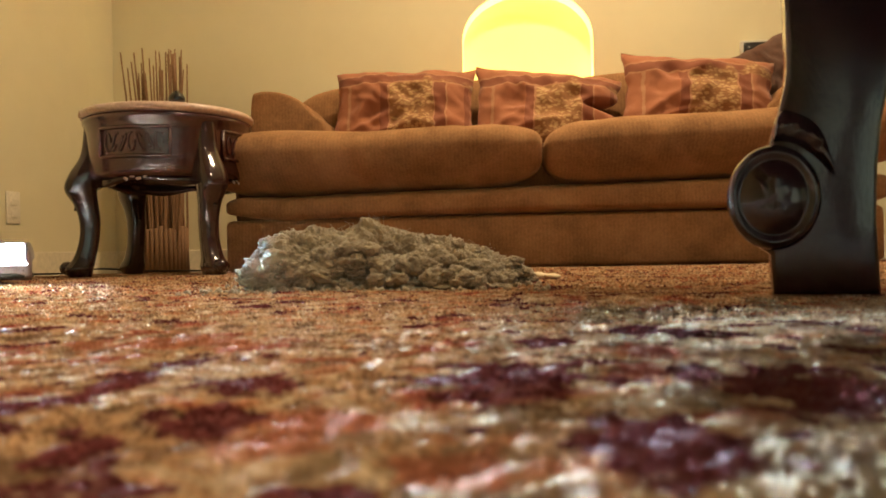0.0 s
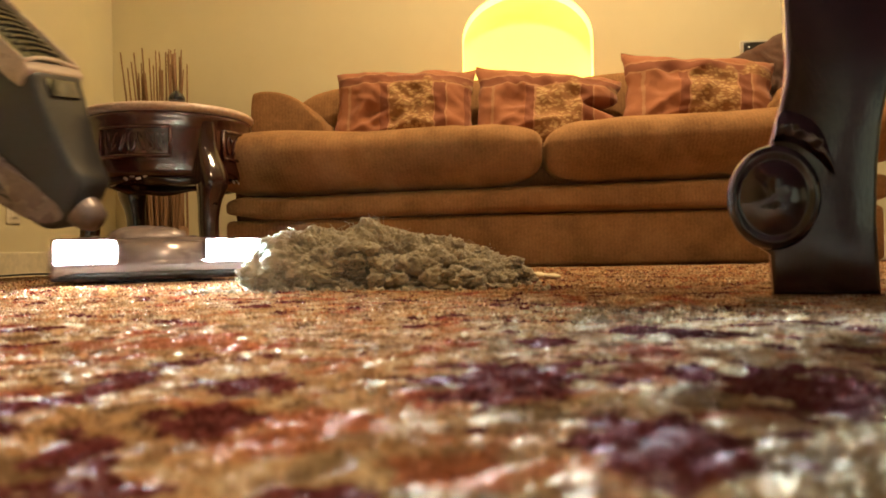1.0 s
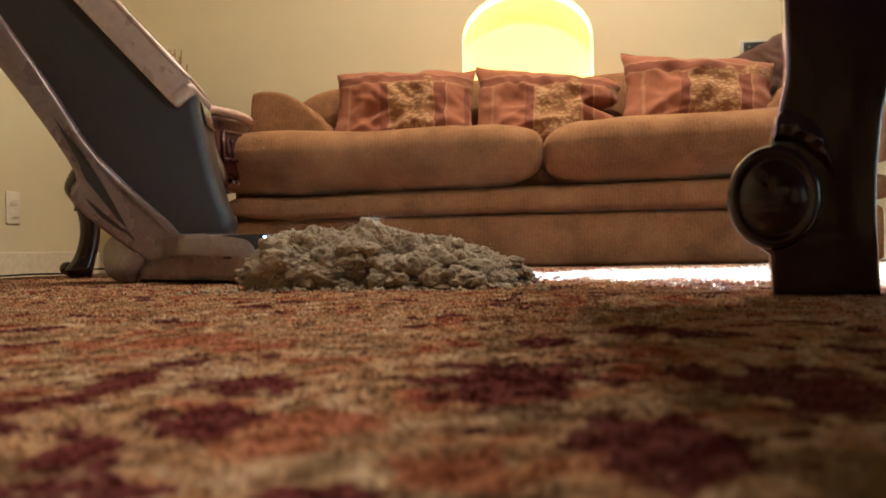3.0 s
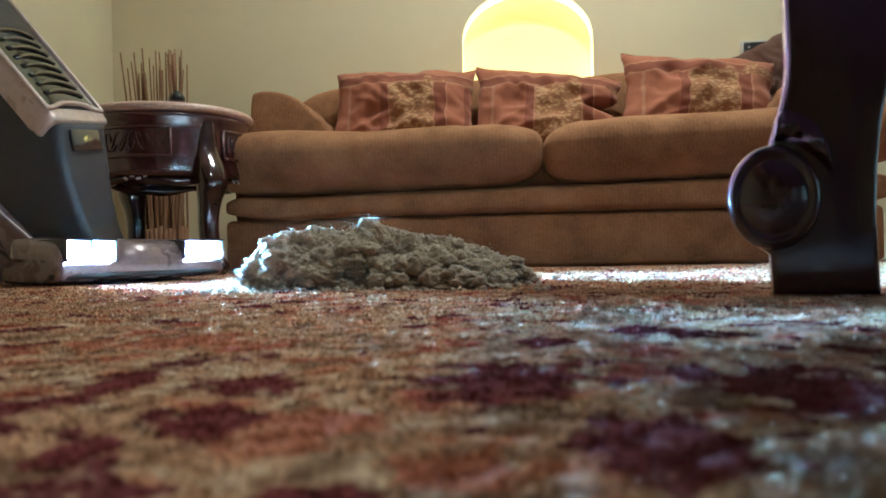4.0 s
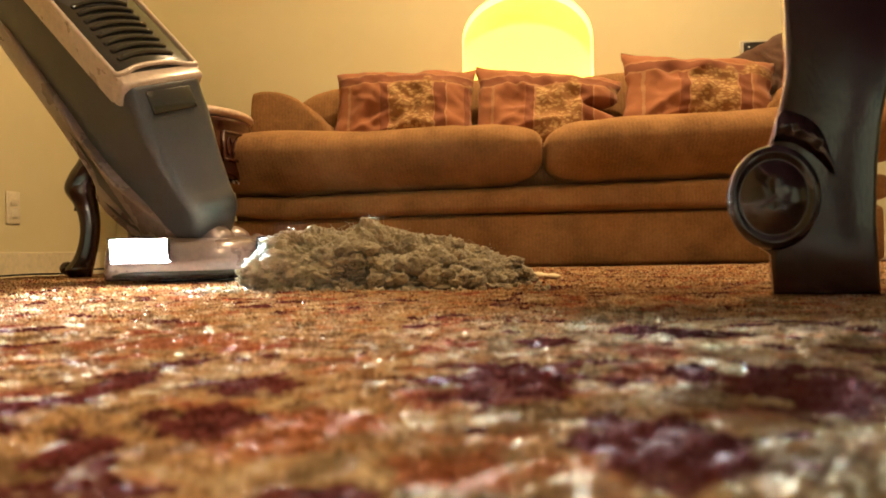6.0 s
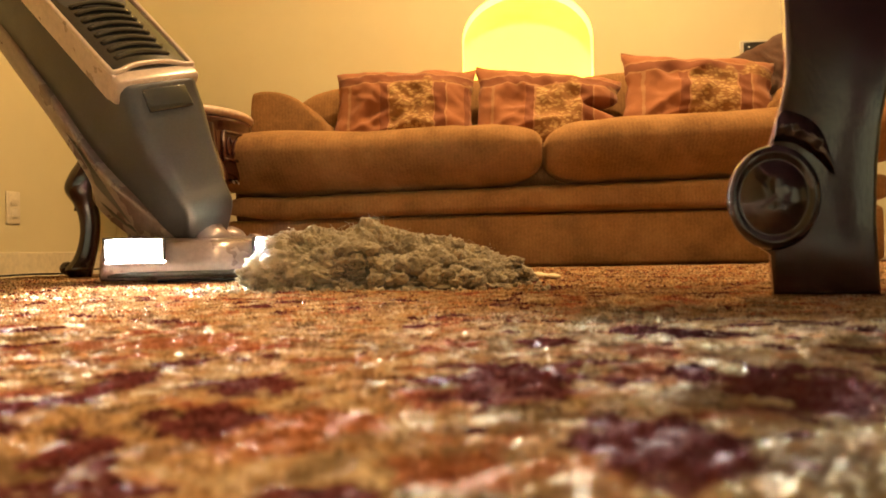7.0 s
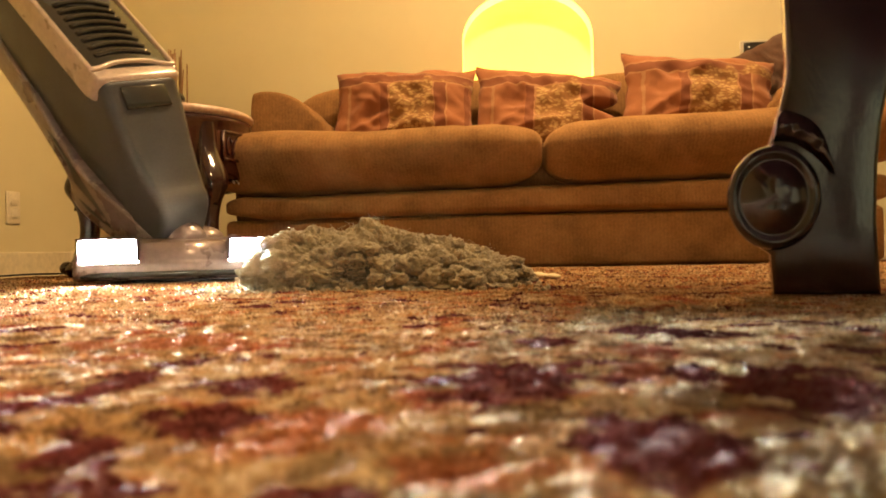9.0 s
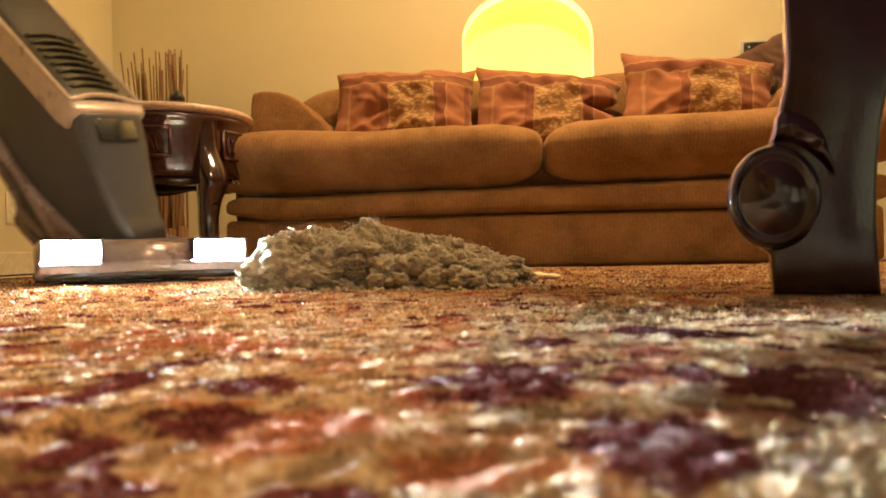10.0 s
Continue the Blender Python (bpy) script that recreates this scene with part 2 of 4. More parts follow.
def box(x0, x1, y0, y1, z0, z1, bevel=0.0, seg=2, bm=None, m=None):
    own = bmesh.new()
    bmesh.ops.create_cube(own, size=1.0)
    bmesh.ops.scale(own, vec=(x1 - x0, y1 - y0, z1 - z0), verts=own.verts)
    bmesh.ops.translate(own, vec=((x0 + x1) / 2, (y0 + y1) / 2, (z0 + z1) / 2), verts=own.verts)
    if bevel:
        bmesh.ops.bevel(own, geom=list(own.edges), offset=bevel, segments=seg, profile=0.5, affect="EDGES")
    if m is not None:
        bmesh.ops.transform(own, matrix=m, verts=own.verts)
    return join(bm, own)


def join(bm, own):
    if bm is None:
        return own
    me = bpy.data.meshes.new("t")
    own.to_mesh(me)
    own.free()
    bm.from_mesh(me)
    bpy.data.meshes.remove(me)
    return bm


def rings(loops, closed=False, cap=True, bm=None):
    """A skin over loops of points, each with the same count."""
    own = bmesh.new()
    vs = [[own.verts.new(p) for p in loop] for loop in loops]
    n = len(vs[0])
    pairs = list(zip(vs, vs[1:])) + ([(vs[-1], vs[0])] if closed else [])
    for a, b in pairs:
        for i in range(n):
            own.faces.new((a[i], a[(i + 1) % n], b[(i + 1) % n], b[i]))
    if cap and not closed:
        own.faces.new(vs[0])
        own.faces.new(vs[-1])
    return join(bm, own)


def lathe(profile, n=40, bm=None):
    return rings([[(r * math.cos(2 * math.pi * i / n), r * math.sin(2 * math.pi * i / n), z) for i in range(n)] for r, z in profile], bm=bm)


def tube(points, radius, n=8, bm=None):
    """A round bar along points; radius is one number or one for each point."""
    pts = [Vector(p) for p in points]
    rad = [float(r) for r in radius] if isinstance(radius, (list, tuple)) else [radius] * len(pts)
    loops = []
    side = None
    for i, p in enumerate(pts):
        d = (pts[min(i + 1, len(pts) - 1)] - pts[max(i - 1, 0)]).normalized()
        if side is None:
            side = d.orthogonal().normalized()
        side = (side - d * side.dot(d)).normalized()
        up = d.cross(side)
        loops.append([p + rad[i] * (math.cos(2 * math.pi * k / n) * side + math.sin(2 * math.pi * k / n) * up) for k in range(n)])
    return rings(loops, bm=bm)


def cushion(sx, sy, sz, power=3.2, nu=48, nv=28, wrinkle=0.0, seed=0.0, sag=0.0, plan=0.0, bm=None):
    """A stuffed block: a superellipsoid with soft dents."""
    def sp(a, e):
        return math.copysign(abs(a) ** e, a)
    e1, e2 = 2 / power, 2 / (plan or power + 1.5)
    loops = []
    for j in range(nv):
        t = -math.pi / 2 + math.pi * (j + 0.5) / nv
        loop = []
        for i in range(nu):
            a = 2 * math.pi * i / nu
            x = sx / 2 * sp(math.cos(t), e1) * sp(math.cos(a), e2)
            y = sy / 2 * sp(math.cos(t), e1) * sp(math.sin(a), e2)
            z = sz / 2 * sp(math.sin(t), e1)
            q = Vector((x * 4 + seed, y * 4, z * 4))
            d = wrinkle * (noise.noise(q) + 0.5 * noise.noise(q * 2.7))
            z += d - sag * math.exp(-((x / (sx * 0.3)) ** 2)) * (z > 0)
            y += 0.6 * d
            loop.append((x, y, z))
        loops.append(loop)
    return rings(loops, bm=bm)


def outline(points, thick, bevel=0.0, seg=3):
    """A closed outline in x and z, given depth along y."""
    bm = bmesh.new()
    f = bm.faces.new([bm.verts.new((x, -thick / 2, z)) for x, z in points])
    ext = bmesh.ops.extrude_face_region(bm, geom=[f])
    bmesh.ops.translate(bm, vec=(0, thick, 0), verts=[v for v in ext["geom"] if isinstance(v, bmesh.types.BMVert)])
    if bevel:
        bmesh.ops.recalc_face_normals(bm, faces=bm.faces)
        caps = [e for e in bm.edges if abs(e.verts[0].co.y - e.verts[1].co.y) < 1e-6]
        bmesh.ops.bevel(bm, geom=caps, offset=bevel, segments=seg, profile=0.5, affect="EDGES", clamp_overlap=True)
    return bm


def curve_points(points, steps=8, closed=False):
    """A smooth line through points (Catmull-Rom)."""
    n, out = len(points), []
    last = n if closed else n - 1
    for i in range(last):
        get = (lambda k: Vector(points[k % n])) if closed else (lambda k: Vector(points[max(0, min(n - 1, k))]))
        a, b, c, d = get(i - 1), get(i), get(i + 1), get(i + 2)
        for s in range(steps):
            t = s / steps
            out.append(0.5 * ((2 * b) + (c - a) * t + (2 * a - 5 * b + 4 * c - d) * t * t + (3 * b - a - 3 * c + d) * t ** 3))
    if not closed:
        out.append(Vector(points[-1]))
    return out


# ---- room shell ----
X0, X1, Y0, Y1, ZC, FLOOR = -1.78, 4.2, -5.0, 3.2, 2.6, -0.012
tagged(part("floor", box(X0 - 0.15, X1 + 0.15, Y0 - 0.15, Y1 + 0.6, FLOOR - 0.1, FLOOR), TILE, smooth=False), "beige tiled floor under the rug", "floor", kind="structure")
# ceiling, east and south walls are unseen, spaced for the light they bounce
tagged(part("ceiling", box(X0 - 0.15, X1 + 0.15, Y0 - 0.15, Y1 + 0.6, ZC, ZC + 0.1), CEIL, smooth=False), "plain white painted ceiling", "ceiling", kind="structure")
tagged(part("wall_west", box(X0 - 0.15, X0, Y0, Y1, FLOOR, ZC), WALL, smooth=False), "plain cream painted side wall", "wall", kind="structure")
tagged(part("wall_east", box(X1, X1 + 0.15, Y0, Y1, FLOOR, ZC), WALL, smooth=False), "plain cream painted wall", "wall", kind="structure")
tagged(part("wall_south", box(X0 - 0.15, X1 + 0.15, Y0 - 0.15, Y0, FLOOR, ZC), WALL, smooth=False), "plain cream painted wall", "wall", kind="structure")

# back wall with an arched niche
NX0, NX1, NZ0, NZ1, NZT, ND = -0.188, 0.372, 0.32, 0.96, 1.178, 0.095


def arch_points():
    cx, rx, rz = (NX0 + NX1) / 2, (NX1 - NX0) / 2, NZT - NZ1
    e = 0.97
    top = []
    for i in range(25):
        a = math.pi * i / 24
        top.append((cx + rx * math.copysign(abs(math.cos(a)) ** e, math.cos(a)), NZ1 + rz * abs(math.sin(a)) ** e))
    return [(NX0, NZ0), (NX1, NZ0)] + top[0:]


def back_wall():
    bm = bmesh.new()
    hole = arch_points()
    hv = [bm.verts.new((x, Y1, z)) for x, z in hole]
    n = len(hv)
    # outer frame points, matched one to one with the arch
    outer = []
    cx, cz = (NX0 + NX1) / 2, 0.75
    for x, z in hole:
        dx, dz = x - cx, z - cz
        k = min(((X1 + 0.15 if dx > 0 else X0 - 0.15) - cx) / dx if abs(dx) > 1e-6 else 1e9, ((ZC if dz > 0 else FLOOR) - cz) / dz if abs(dz) > 1e-6 else 1e9)
        outer.append((cx + dx * k, cz + dz * k))
    ov = [bm.verts.new((x, Y1, z)) for x, z in outer]
    for i in range(n):
        j = (i + 1) % n
        a, b = outer[i], outer[j]
        if abs(a[0] - b[0]) > 1e-5 and abs(a[1] - b[1]) > 1e-5:
            cxn = a[0] if abs(abs(a[0] - cx) - abs((X1 + 0.15 if a[0] > cx else X0 - 0.15) - cx)) < 1e-5 else b[0]
            czn = b[1] if cxn == a[0] else a[1]
            cv = bm.verts.new((cxn, Y1, czn))
            bm.faces.new((hv[i], hv[j], ov[j], cv, ov[i]))
        else:
            bm.faces.new((hv[i], hv[j], ov[j], ov[i]))
    # rounded lip into the niche
    lip = [bm.verts.new((x, Y1 + 0.012, z)) for x, z in hole]
    for i in range(n):
        j = (i + 1) % n
        bm.faces.new((hv[i], hv[j], lip[j], lip[i]))
    return part("wall_north", bm, WALL, smooth=False)


wall_north = tagged(back_wall(), "cream painted wall with a lit arched niche", "wall", kind="structure")


def niche_lining():
    bm = bmesh.new()
    hole = arch_points()
    a = [bm.verts.new((x, Y1 + 0.012, z)) for x, z in hole]
    b = [bm.verts.new((x, Y1 + ND, z)) for x, z in hole]
    for i in range(len(hole)):
        j = (i + 1) % len(hole)
        bm.faces.new((a[i], a[j], b[j], b[i]))
    bm.faces.new(b)
    return part("niche_lining", bm, NICHE, wall_north, "glowing yellow arched niche", smooth=False)


niche_lining()
for nm, b in (("baseboard", box(X0, X1, Y1 - 0.014, Y1 - 0.001, FLOOR, 0.085, 0.004)), ("baseboard", box(X0 + 0.001, X0 + 0.014, Y0, Y1 - 0.016, FLOOR, 0.085, 0.004))):
    tagged(part(nm, b, TRIM, smooth=False), "low cream painted baseboard", "baseboard", kind="structure")

# ---- rug ----
# motifs near the camera: centre, half sizes, and the dye (0 maroon, 1 olive, 2 rust)
MOTIFS = ((0.002, 0.346, 0.048, 0.05, 0), (0.044, 0.23, 0.03, 0.045, 0), (-0.117, 0.27, 0.019, 0.025, 0), (-0.192, 0.348, 0.016, 0.034, 0),
          (-0.205, 0.29, 0.024, 0.03, 0), (0.023, 0.475, 0.018, 0.036, 0), (0.125, 0.322, 0.048, 0.05, 0), (-0.053, 0.183, 0.018, 0.018, 0),
          (-0.142, 0.233, 0.012, 0.02, 0), (-0.119, 0.335, 0.022, 0.026, 0), (0.006, 0.268, 0.016, 0.024, 1), (0.078, 0.205, 0.028, 0.034, 1),
          (-0.056, 0.212, 0.015, 0.018, 1), (-0.074, 0.256, 0.028, 0.036, 2), (-0.018, 0.206, 0.019, 0.024, 2), (-0.228, 0.494, 0.085, 0.03, 2),
          (-0.011, 0.453, 0.013, 0.045, 1), (0.092, 0.553, 0.02, 0.042, 0))


def rug_height(x, y):
    return 0.004 * noise.noise(Vector((x * 5, y * 5, 3.1))) + 0.0022 * noise.noise(Vector((x * 19, y * 19, 7.7))) - 0.003


def motif_at(x, y, dye):
    w = noise.noise(Vector((x * 45, y * 45, 1.0))) * 0.85 + noise.noise(Vector((x * 120, y * 120, 2.0))) * 0.45
    v = 0.0
    for mx, my, rx, ry, kind in MOTIFS:
        if kind == dye and abs(x - mx) < 2 * rx and abs(y - my) < 2 * ry:
            v = max(v, 1.42 - math.hypot((x - mx) / rx, (y - my) / ry) + w)
    return min(1.0, max(0.0, v))


def grid_lines(lo, hi, fine_lo, fine_hi, fine, coarse):
    out, p = [], lo
    while p < hi:
        out.append(p)
        p += fine if fine_lo <= p < fine_hi else coarse
    return out + [hi]


def rug():
    xs = grid_lines(-1.65, 1.9, -0.5, 0.42, 0.0026, 0.012)
    ys = grid_lines(-0.7, 2.62, 0.10, 0.85, 0.0026, 0.009)
    verts, mot = [], ([], [], [])
    for y in ys:
        for x in xs:
            edge = min(x + 1.65, 1.9 - x, y + 0.7, 2.62 - y)
            jag = 0.0010 * noise.noise(Vector((x * 210, y * 210, 0))) + 0.0016 * noise.noise(Vector((x * 75, y * 75, 4)))
            verts.append((x, y, rug_height(x, y) + jag if edge > 1e-4 else FLOOR))
            for dye in range(3):
                mot[dye].append(motif_at(x, y, dye) if 0.08 < y < 0.65 and abs(x) < 0.42 else 0.0)
    w = len(xs)
    faces = [(j * w + i, j * w + i + 1, (j + 1) * w + i + 1, (j + 1) * w + i) for j in range(len(ys) - 1) for i in range(w - 1)]
    me = bpy.data.meshes.new("rug")
    me.from_pydata(verts, [], faces)
    me.materials.append(RUG)
    for key, values in zip(("maroon_motif", "olive_motif", "rust_motif"), mot):
        me.attributes.new(key, "FLOAT", "POINT").data.foreach_set("value", values)
    me.shade_smooth()
    return tagged(new("rug", me), "worn oriental wool rug in gold, rust and maroon", "rug")


rug_ob = rug()


def rug_tufts(parent):
    """Knots of wool standing on the rug: three-sided points, leaning at random."""
    rng = np.random.default_rng(3)
    verts, faces, mot = [], [], ([], [], [])
    for x0, x1, y0, y1, step, wide, tall in ((-0.42, 0.34, 0.10, 0.62, 0.0027, 0.0024, 0.0024), (-0.86, 0.62, 0.62, 1.12, 0.0044, 0.0034, 0.0034),
                                             (-1.35, 1.0, 1.12, 1.75, 0.0078, 0.0048, 0.0050), (-1.6, 1.3, 1.75, 2.34, 0.011, 0.0065, 0.0055)):
        nx, ny = int((x1 - x0) / step), int((y1 - y0) / step)
        gx, gy = np.meshgrid(np.arange(nx), np.arange(ny))
        px = (x0 + (gx + rng.uniform(-0.45, 0.45, gx.shape)) * step).ravel()
        py = (y0 + (gy + rng.uniform(-0.45, 0.45, gy.shape)) * step).ravel()
        for x, y in zip(px.tolist(), py.tolist()):
            z = rug_height(x, y) - 0.001
            a = rng.uniform(0, 6.283)
            h = tall * rng.uniform(0.55, 1.15)
            lx, ly = rng.normal(0, 0.45, 2) * h
            k = len(verts)
            for q in range(3):
                verts.append((x + wide * math.cos(a + q * 2.094), y + wide * math.sin(a + q * 2.094), z))
            verts.append((x + lx, y + ly, z + h))
            faces += [(k, k + 1, k + 3), (k + 1, k + 2, k + 3), (k + 2, k, k + 3)]
            near = y < 0.65
            for dye in range(3):
                mot[dye].extend([motif_at(x, y, dye) if near else 0.0] * 4)
    me = bpy.data.meshes.new("tufts")
    me.from_pydata(verts, [], faces)
    me.materials.append(RUG)
    for key, values in zip(("maroon_motif", "olive_motif", "rust_motif"), mot):
        me.attributes.new(key, "FLOAT", "POINT").data.foreach_set("value", values)
    ob = new("tuft", me)
    ob.parent = parent
    return tagged(ob, kind="stuff")


rug_tufts(rug_ob)

# ---- sofa ----
def sofa():
    s = thing("sofa", "wide brown chenille sofa with two plump seat cushions", "sofa", pose(0, 0, 0))
    mid, left, right = 0.11, -0.965, 1.17
    part("base", box(left + 0.035, right - 0.035, 2.345, 3.12, 0.0, 0.17, 0.018, 3), FABRIC, s)
    part("deck", box(left + 0.034, right - 0.034, 2.43, 3.11, 0.165, 0.33, 0.02, 2), FABRIC, s)
    roll = cushion(right - left - 0.055, 0.75, 0.092, 4.5, 240, 24, 0.013, 1.0, 0.0, 30.0)
    bmesh.ops.translate(roll, vec=(mid, 2.695, 0.212), verts=roll.verts)
    for q in roll.verts:
        if q.co.z > 0.2:
            q.co.z += 0.022 * max(0.0, (q.co.x + 0.2) / 1.3)
    part("front_roll", roll, FABRIC, s)
    for k, (x0, x1) in enumerate(((left - 0.045, mid - 0.002), (mid + 0.002, right + 0.045))):
        c = cushion(x1 - x0, 0.72, 0.225, 3.6, 140, 40, 0.010, 5.0 * k, 0.008, 15.0)
        for v in c.verts:
            low = max(0.0, min(1.0, (0.012 + 0.012 * noise.noise(Vector((v.co.x * 4, 2.0, k))) - v.co.z) / 0.085))
            if v.co.y < 0:
                v.co.y += 0.062 * low ** 0.9 + 0.012 * noise.noise(Vector((v.co.x * 5, v.co.z * 9, k))) * (1 - low)
            v.co.z += 0.016 * (v.co.x / 0.53 + 1) if k else 0.004 * (v.co.x / 0.53)
        bmesh.ops.translate(c, vec=((x0 + x1) / 2, 2.585, 0.356), verts=c.verts)
        part("seat_cushion", c, FABRIC, s)
    back = cushion(right - left - 0.2, 0.26, 0.52, 4.5, 64, 30, 0.006, 9.0)
    bmesh.ops.translate(back, vec=(mid, 3.0, 0.455), verts=back.verts)
    part("back", back, FABRIC, s)
    for k, (x0, x1) in enumerate(((left + 0.14, mid), (mid, right - 0.14))):
        b = cushion(x1 - x0, 0.2, 0.34, 3.6, 48, 28, 0.012, 20.0 + k)
        bmesh.ops.rotate(b, cent=(0, 0, 0), matrix=Matrix.Rotation(-0.16, 3, "X"), verts=b.verts)
        bmesh.ops.translate(b, vec=((x0 + x1) / 2, 2.86, 0.54), verts=b.verts)
        part("back_cushion", b, FABRIC, s)
    for sgn, x in ((1, left + 0.185), (-1, right - 0.17)):
        pts = curve_points([(-0.13, 0, 0.1), (-0.13, 0, 0.42), (-0.125, 0, 0.60), (-0.10, 0, 0.635), (-0.02, 0, 0.63), (0.05, 0, 0.60), (0.10, 0, 0.55), (0.15, 0, 0.47), (0.15, 0, 0.1)], 5, True)
        a = outline([(p.x * sgn, p.z) for p in pts], 0.56, 0.03, 3)
        bmesh.ops.translate(a, vec=(x, 2.82, 0), verts=a.verts)
        part("arm", a, FABRIC, s)
    return s


sofa()


def throw_pillow(name, label, m, w, h, t, seed, material=None, flop=0.0, pinch=0.07, notch=0.0):
    """A square pillow with drawn-out corners and creases, standing in x and z."""
    n = 44
    bm = bmesh.new()
    layer = []
    for side in (-1, 1):
        vs = []
        for j in range(n + 1):
            row = []
            for i in range(n + 1):
                u, v = 2 * i / n - 1, 2 * j / n - 1
                fat = max(0.0, (1 - abs(u) ** 2.6) * (1 - abs(v) ** 2.6)) ** 0.55
                x = w / 2 * u * (1 - pinch * (1 - v * v))
                z = h / 2 * v * (1 - pinch * (1 - u * u))
                q = Vector((u * 2.2 + seed, v * 2.2, side * 2.0))
                ray = math.hypot(u + 1, v + 1)
                fold = abs(math.sin(7.5 * math.atan2(v + 1.02, u + 1.02) + seed)) * max(0.0, 1 - abs(ray - 0.9)) * 0.016
                cr = noise.noise(q * 0.8) * 0.024 - side * fold + abs(noise.noise(Vector((u * 3.2 + seed, v * 1.6 + u, side)))) * 0.022 + abs(noise.noise(Vector((u * 4 + v * 3 + seed, v * 1.2 - u * 2, side)))) * 0.014
                x -= notch * max(0.0, u) ** 2 * math.exp(-((v + 0.05) / 0.16) ** 2)
                x += 0.012 * noise.noise(Vector((v * 3, seed, 5.0))) * u
                z += 0.014 * noise.noise(Vector((u * 3.3, seed, 9.0))) * v
                y = side * (t / 2 * fat) + cr * (0.2 + fat)
                z += 0.012 * noise.noise(Vector((u * 1.5, seed, 0))) * v - flop * max(0, u) * max(0, v) * 0.12
                y += flop * 0.05 * max(0, v) * u
                row.append(bm.verts.new((x, y, z)))
            vs.append(row)
        layer.append(vs)
    for k, vs in enumerate(layer):
        for j in range(n):
            for i in range(n):
                bm.faces.new((vs[j][i], vs[j][i + 1], vs[j + 1][i + 1], vs[j + 1][i]))
    bmesh.ops.remove_doubles(bm, verts=bm.verts, dist=0.0015)
    ob = part(name, bm, material or PILLOW)
    ob.matrix_basis = m
    return tagged(ob, label, "pillow", "pillows on the sofa")


throw_pillow("throw_pillow", "rust and gold patterned pillow lying on the sofa seat", pose(-0.372, 2.66, 0.585, -20, 1, 0), 0.52, 0.30, 0.15, 1.0)
throw_pillow("throw_pillow", "slumped rust patterned pillow against the sofa back", pose(0.145, 2.66, 0.562, -24, 3, 0), 0.53, 0.32, 0.13, 6.0, flop=0.25, notch=0.12)
throw_pillow("throw_pillow", "large rust and gold pillow leaning on the sofa", pose(0.655, 2.60, 0.566, -18, 5, 3), 0.53, 0.31, 0.17, 12.0)
throw_pillow("throw_pillow", "plain brown pillow tilted against the sofa arm", pose(1.02, 2.72, 0.66, -15, -28, 4), 0.36, 0.34, 0.13, 17.0, BROWN)

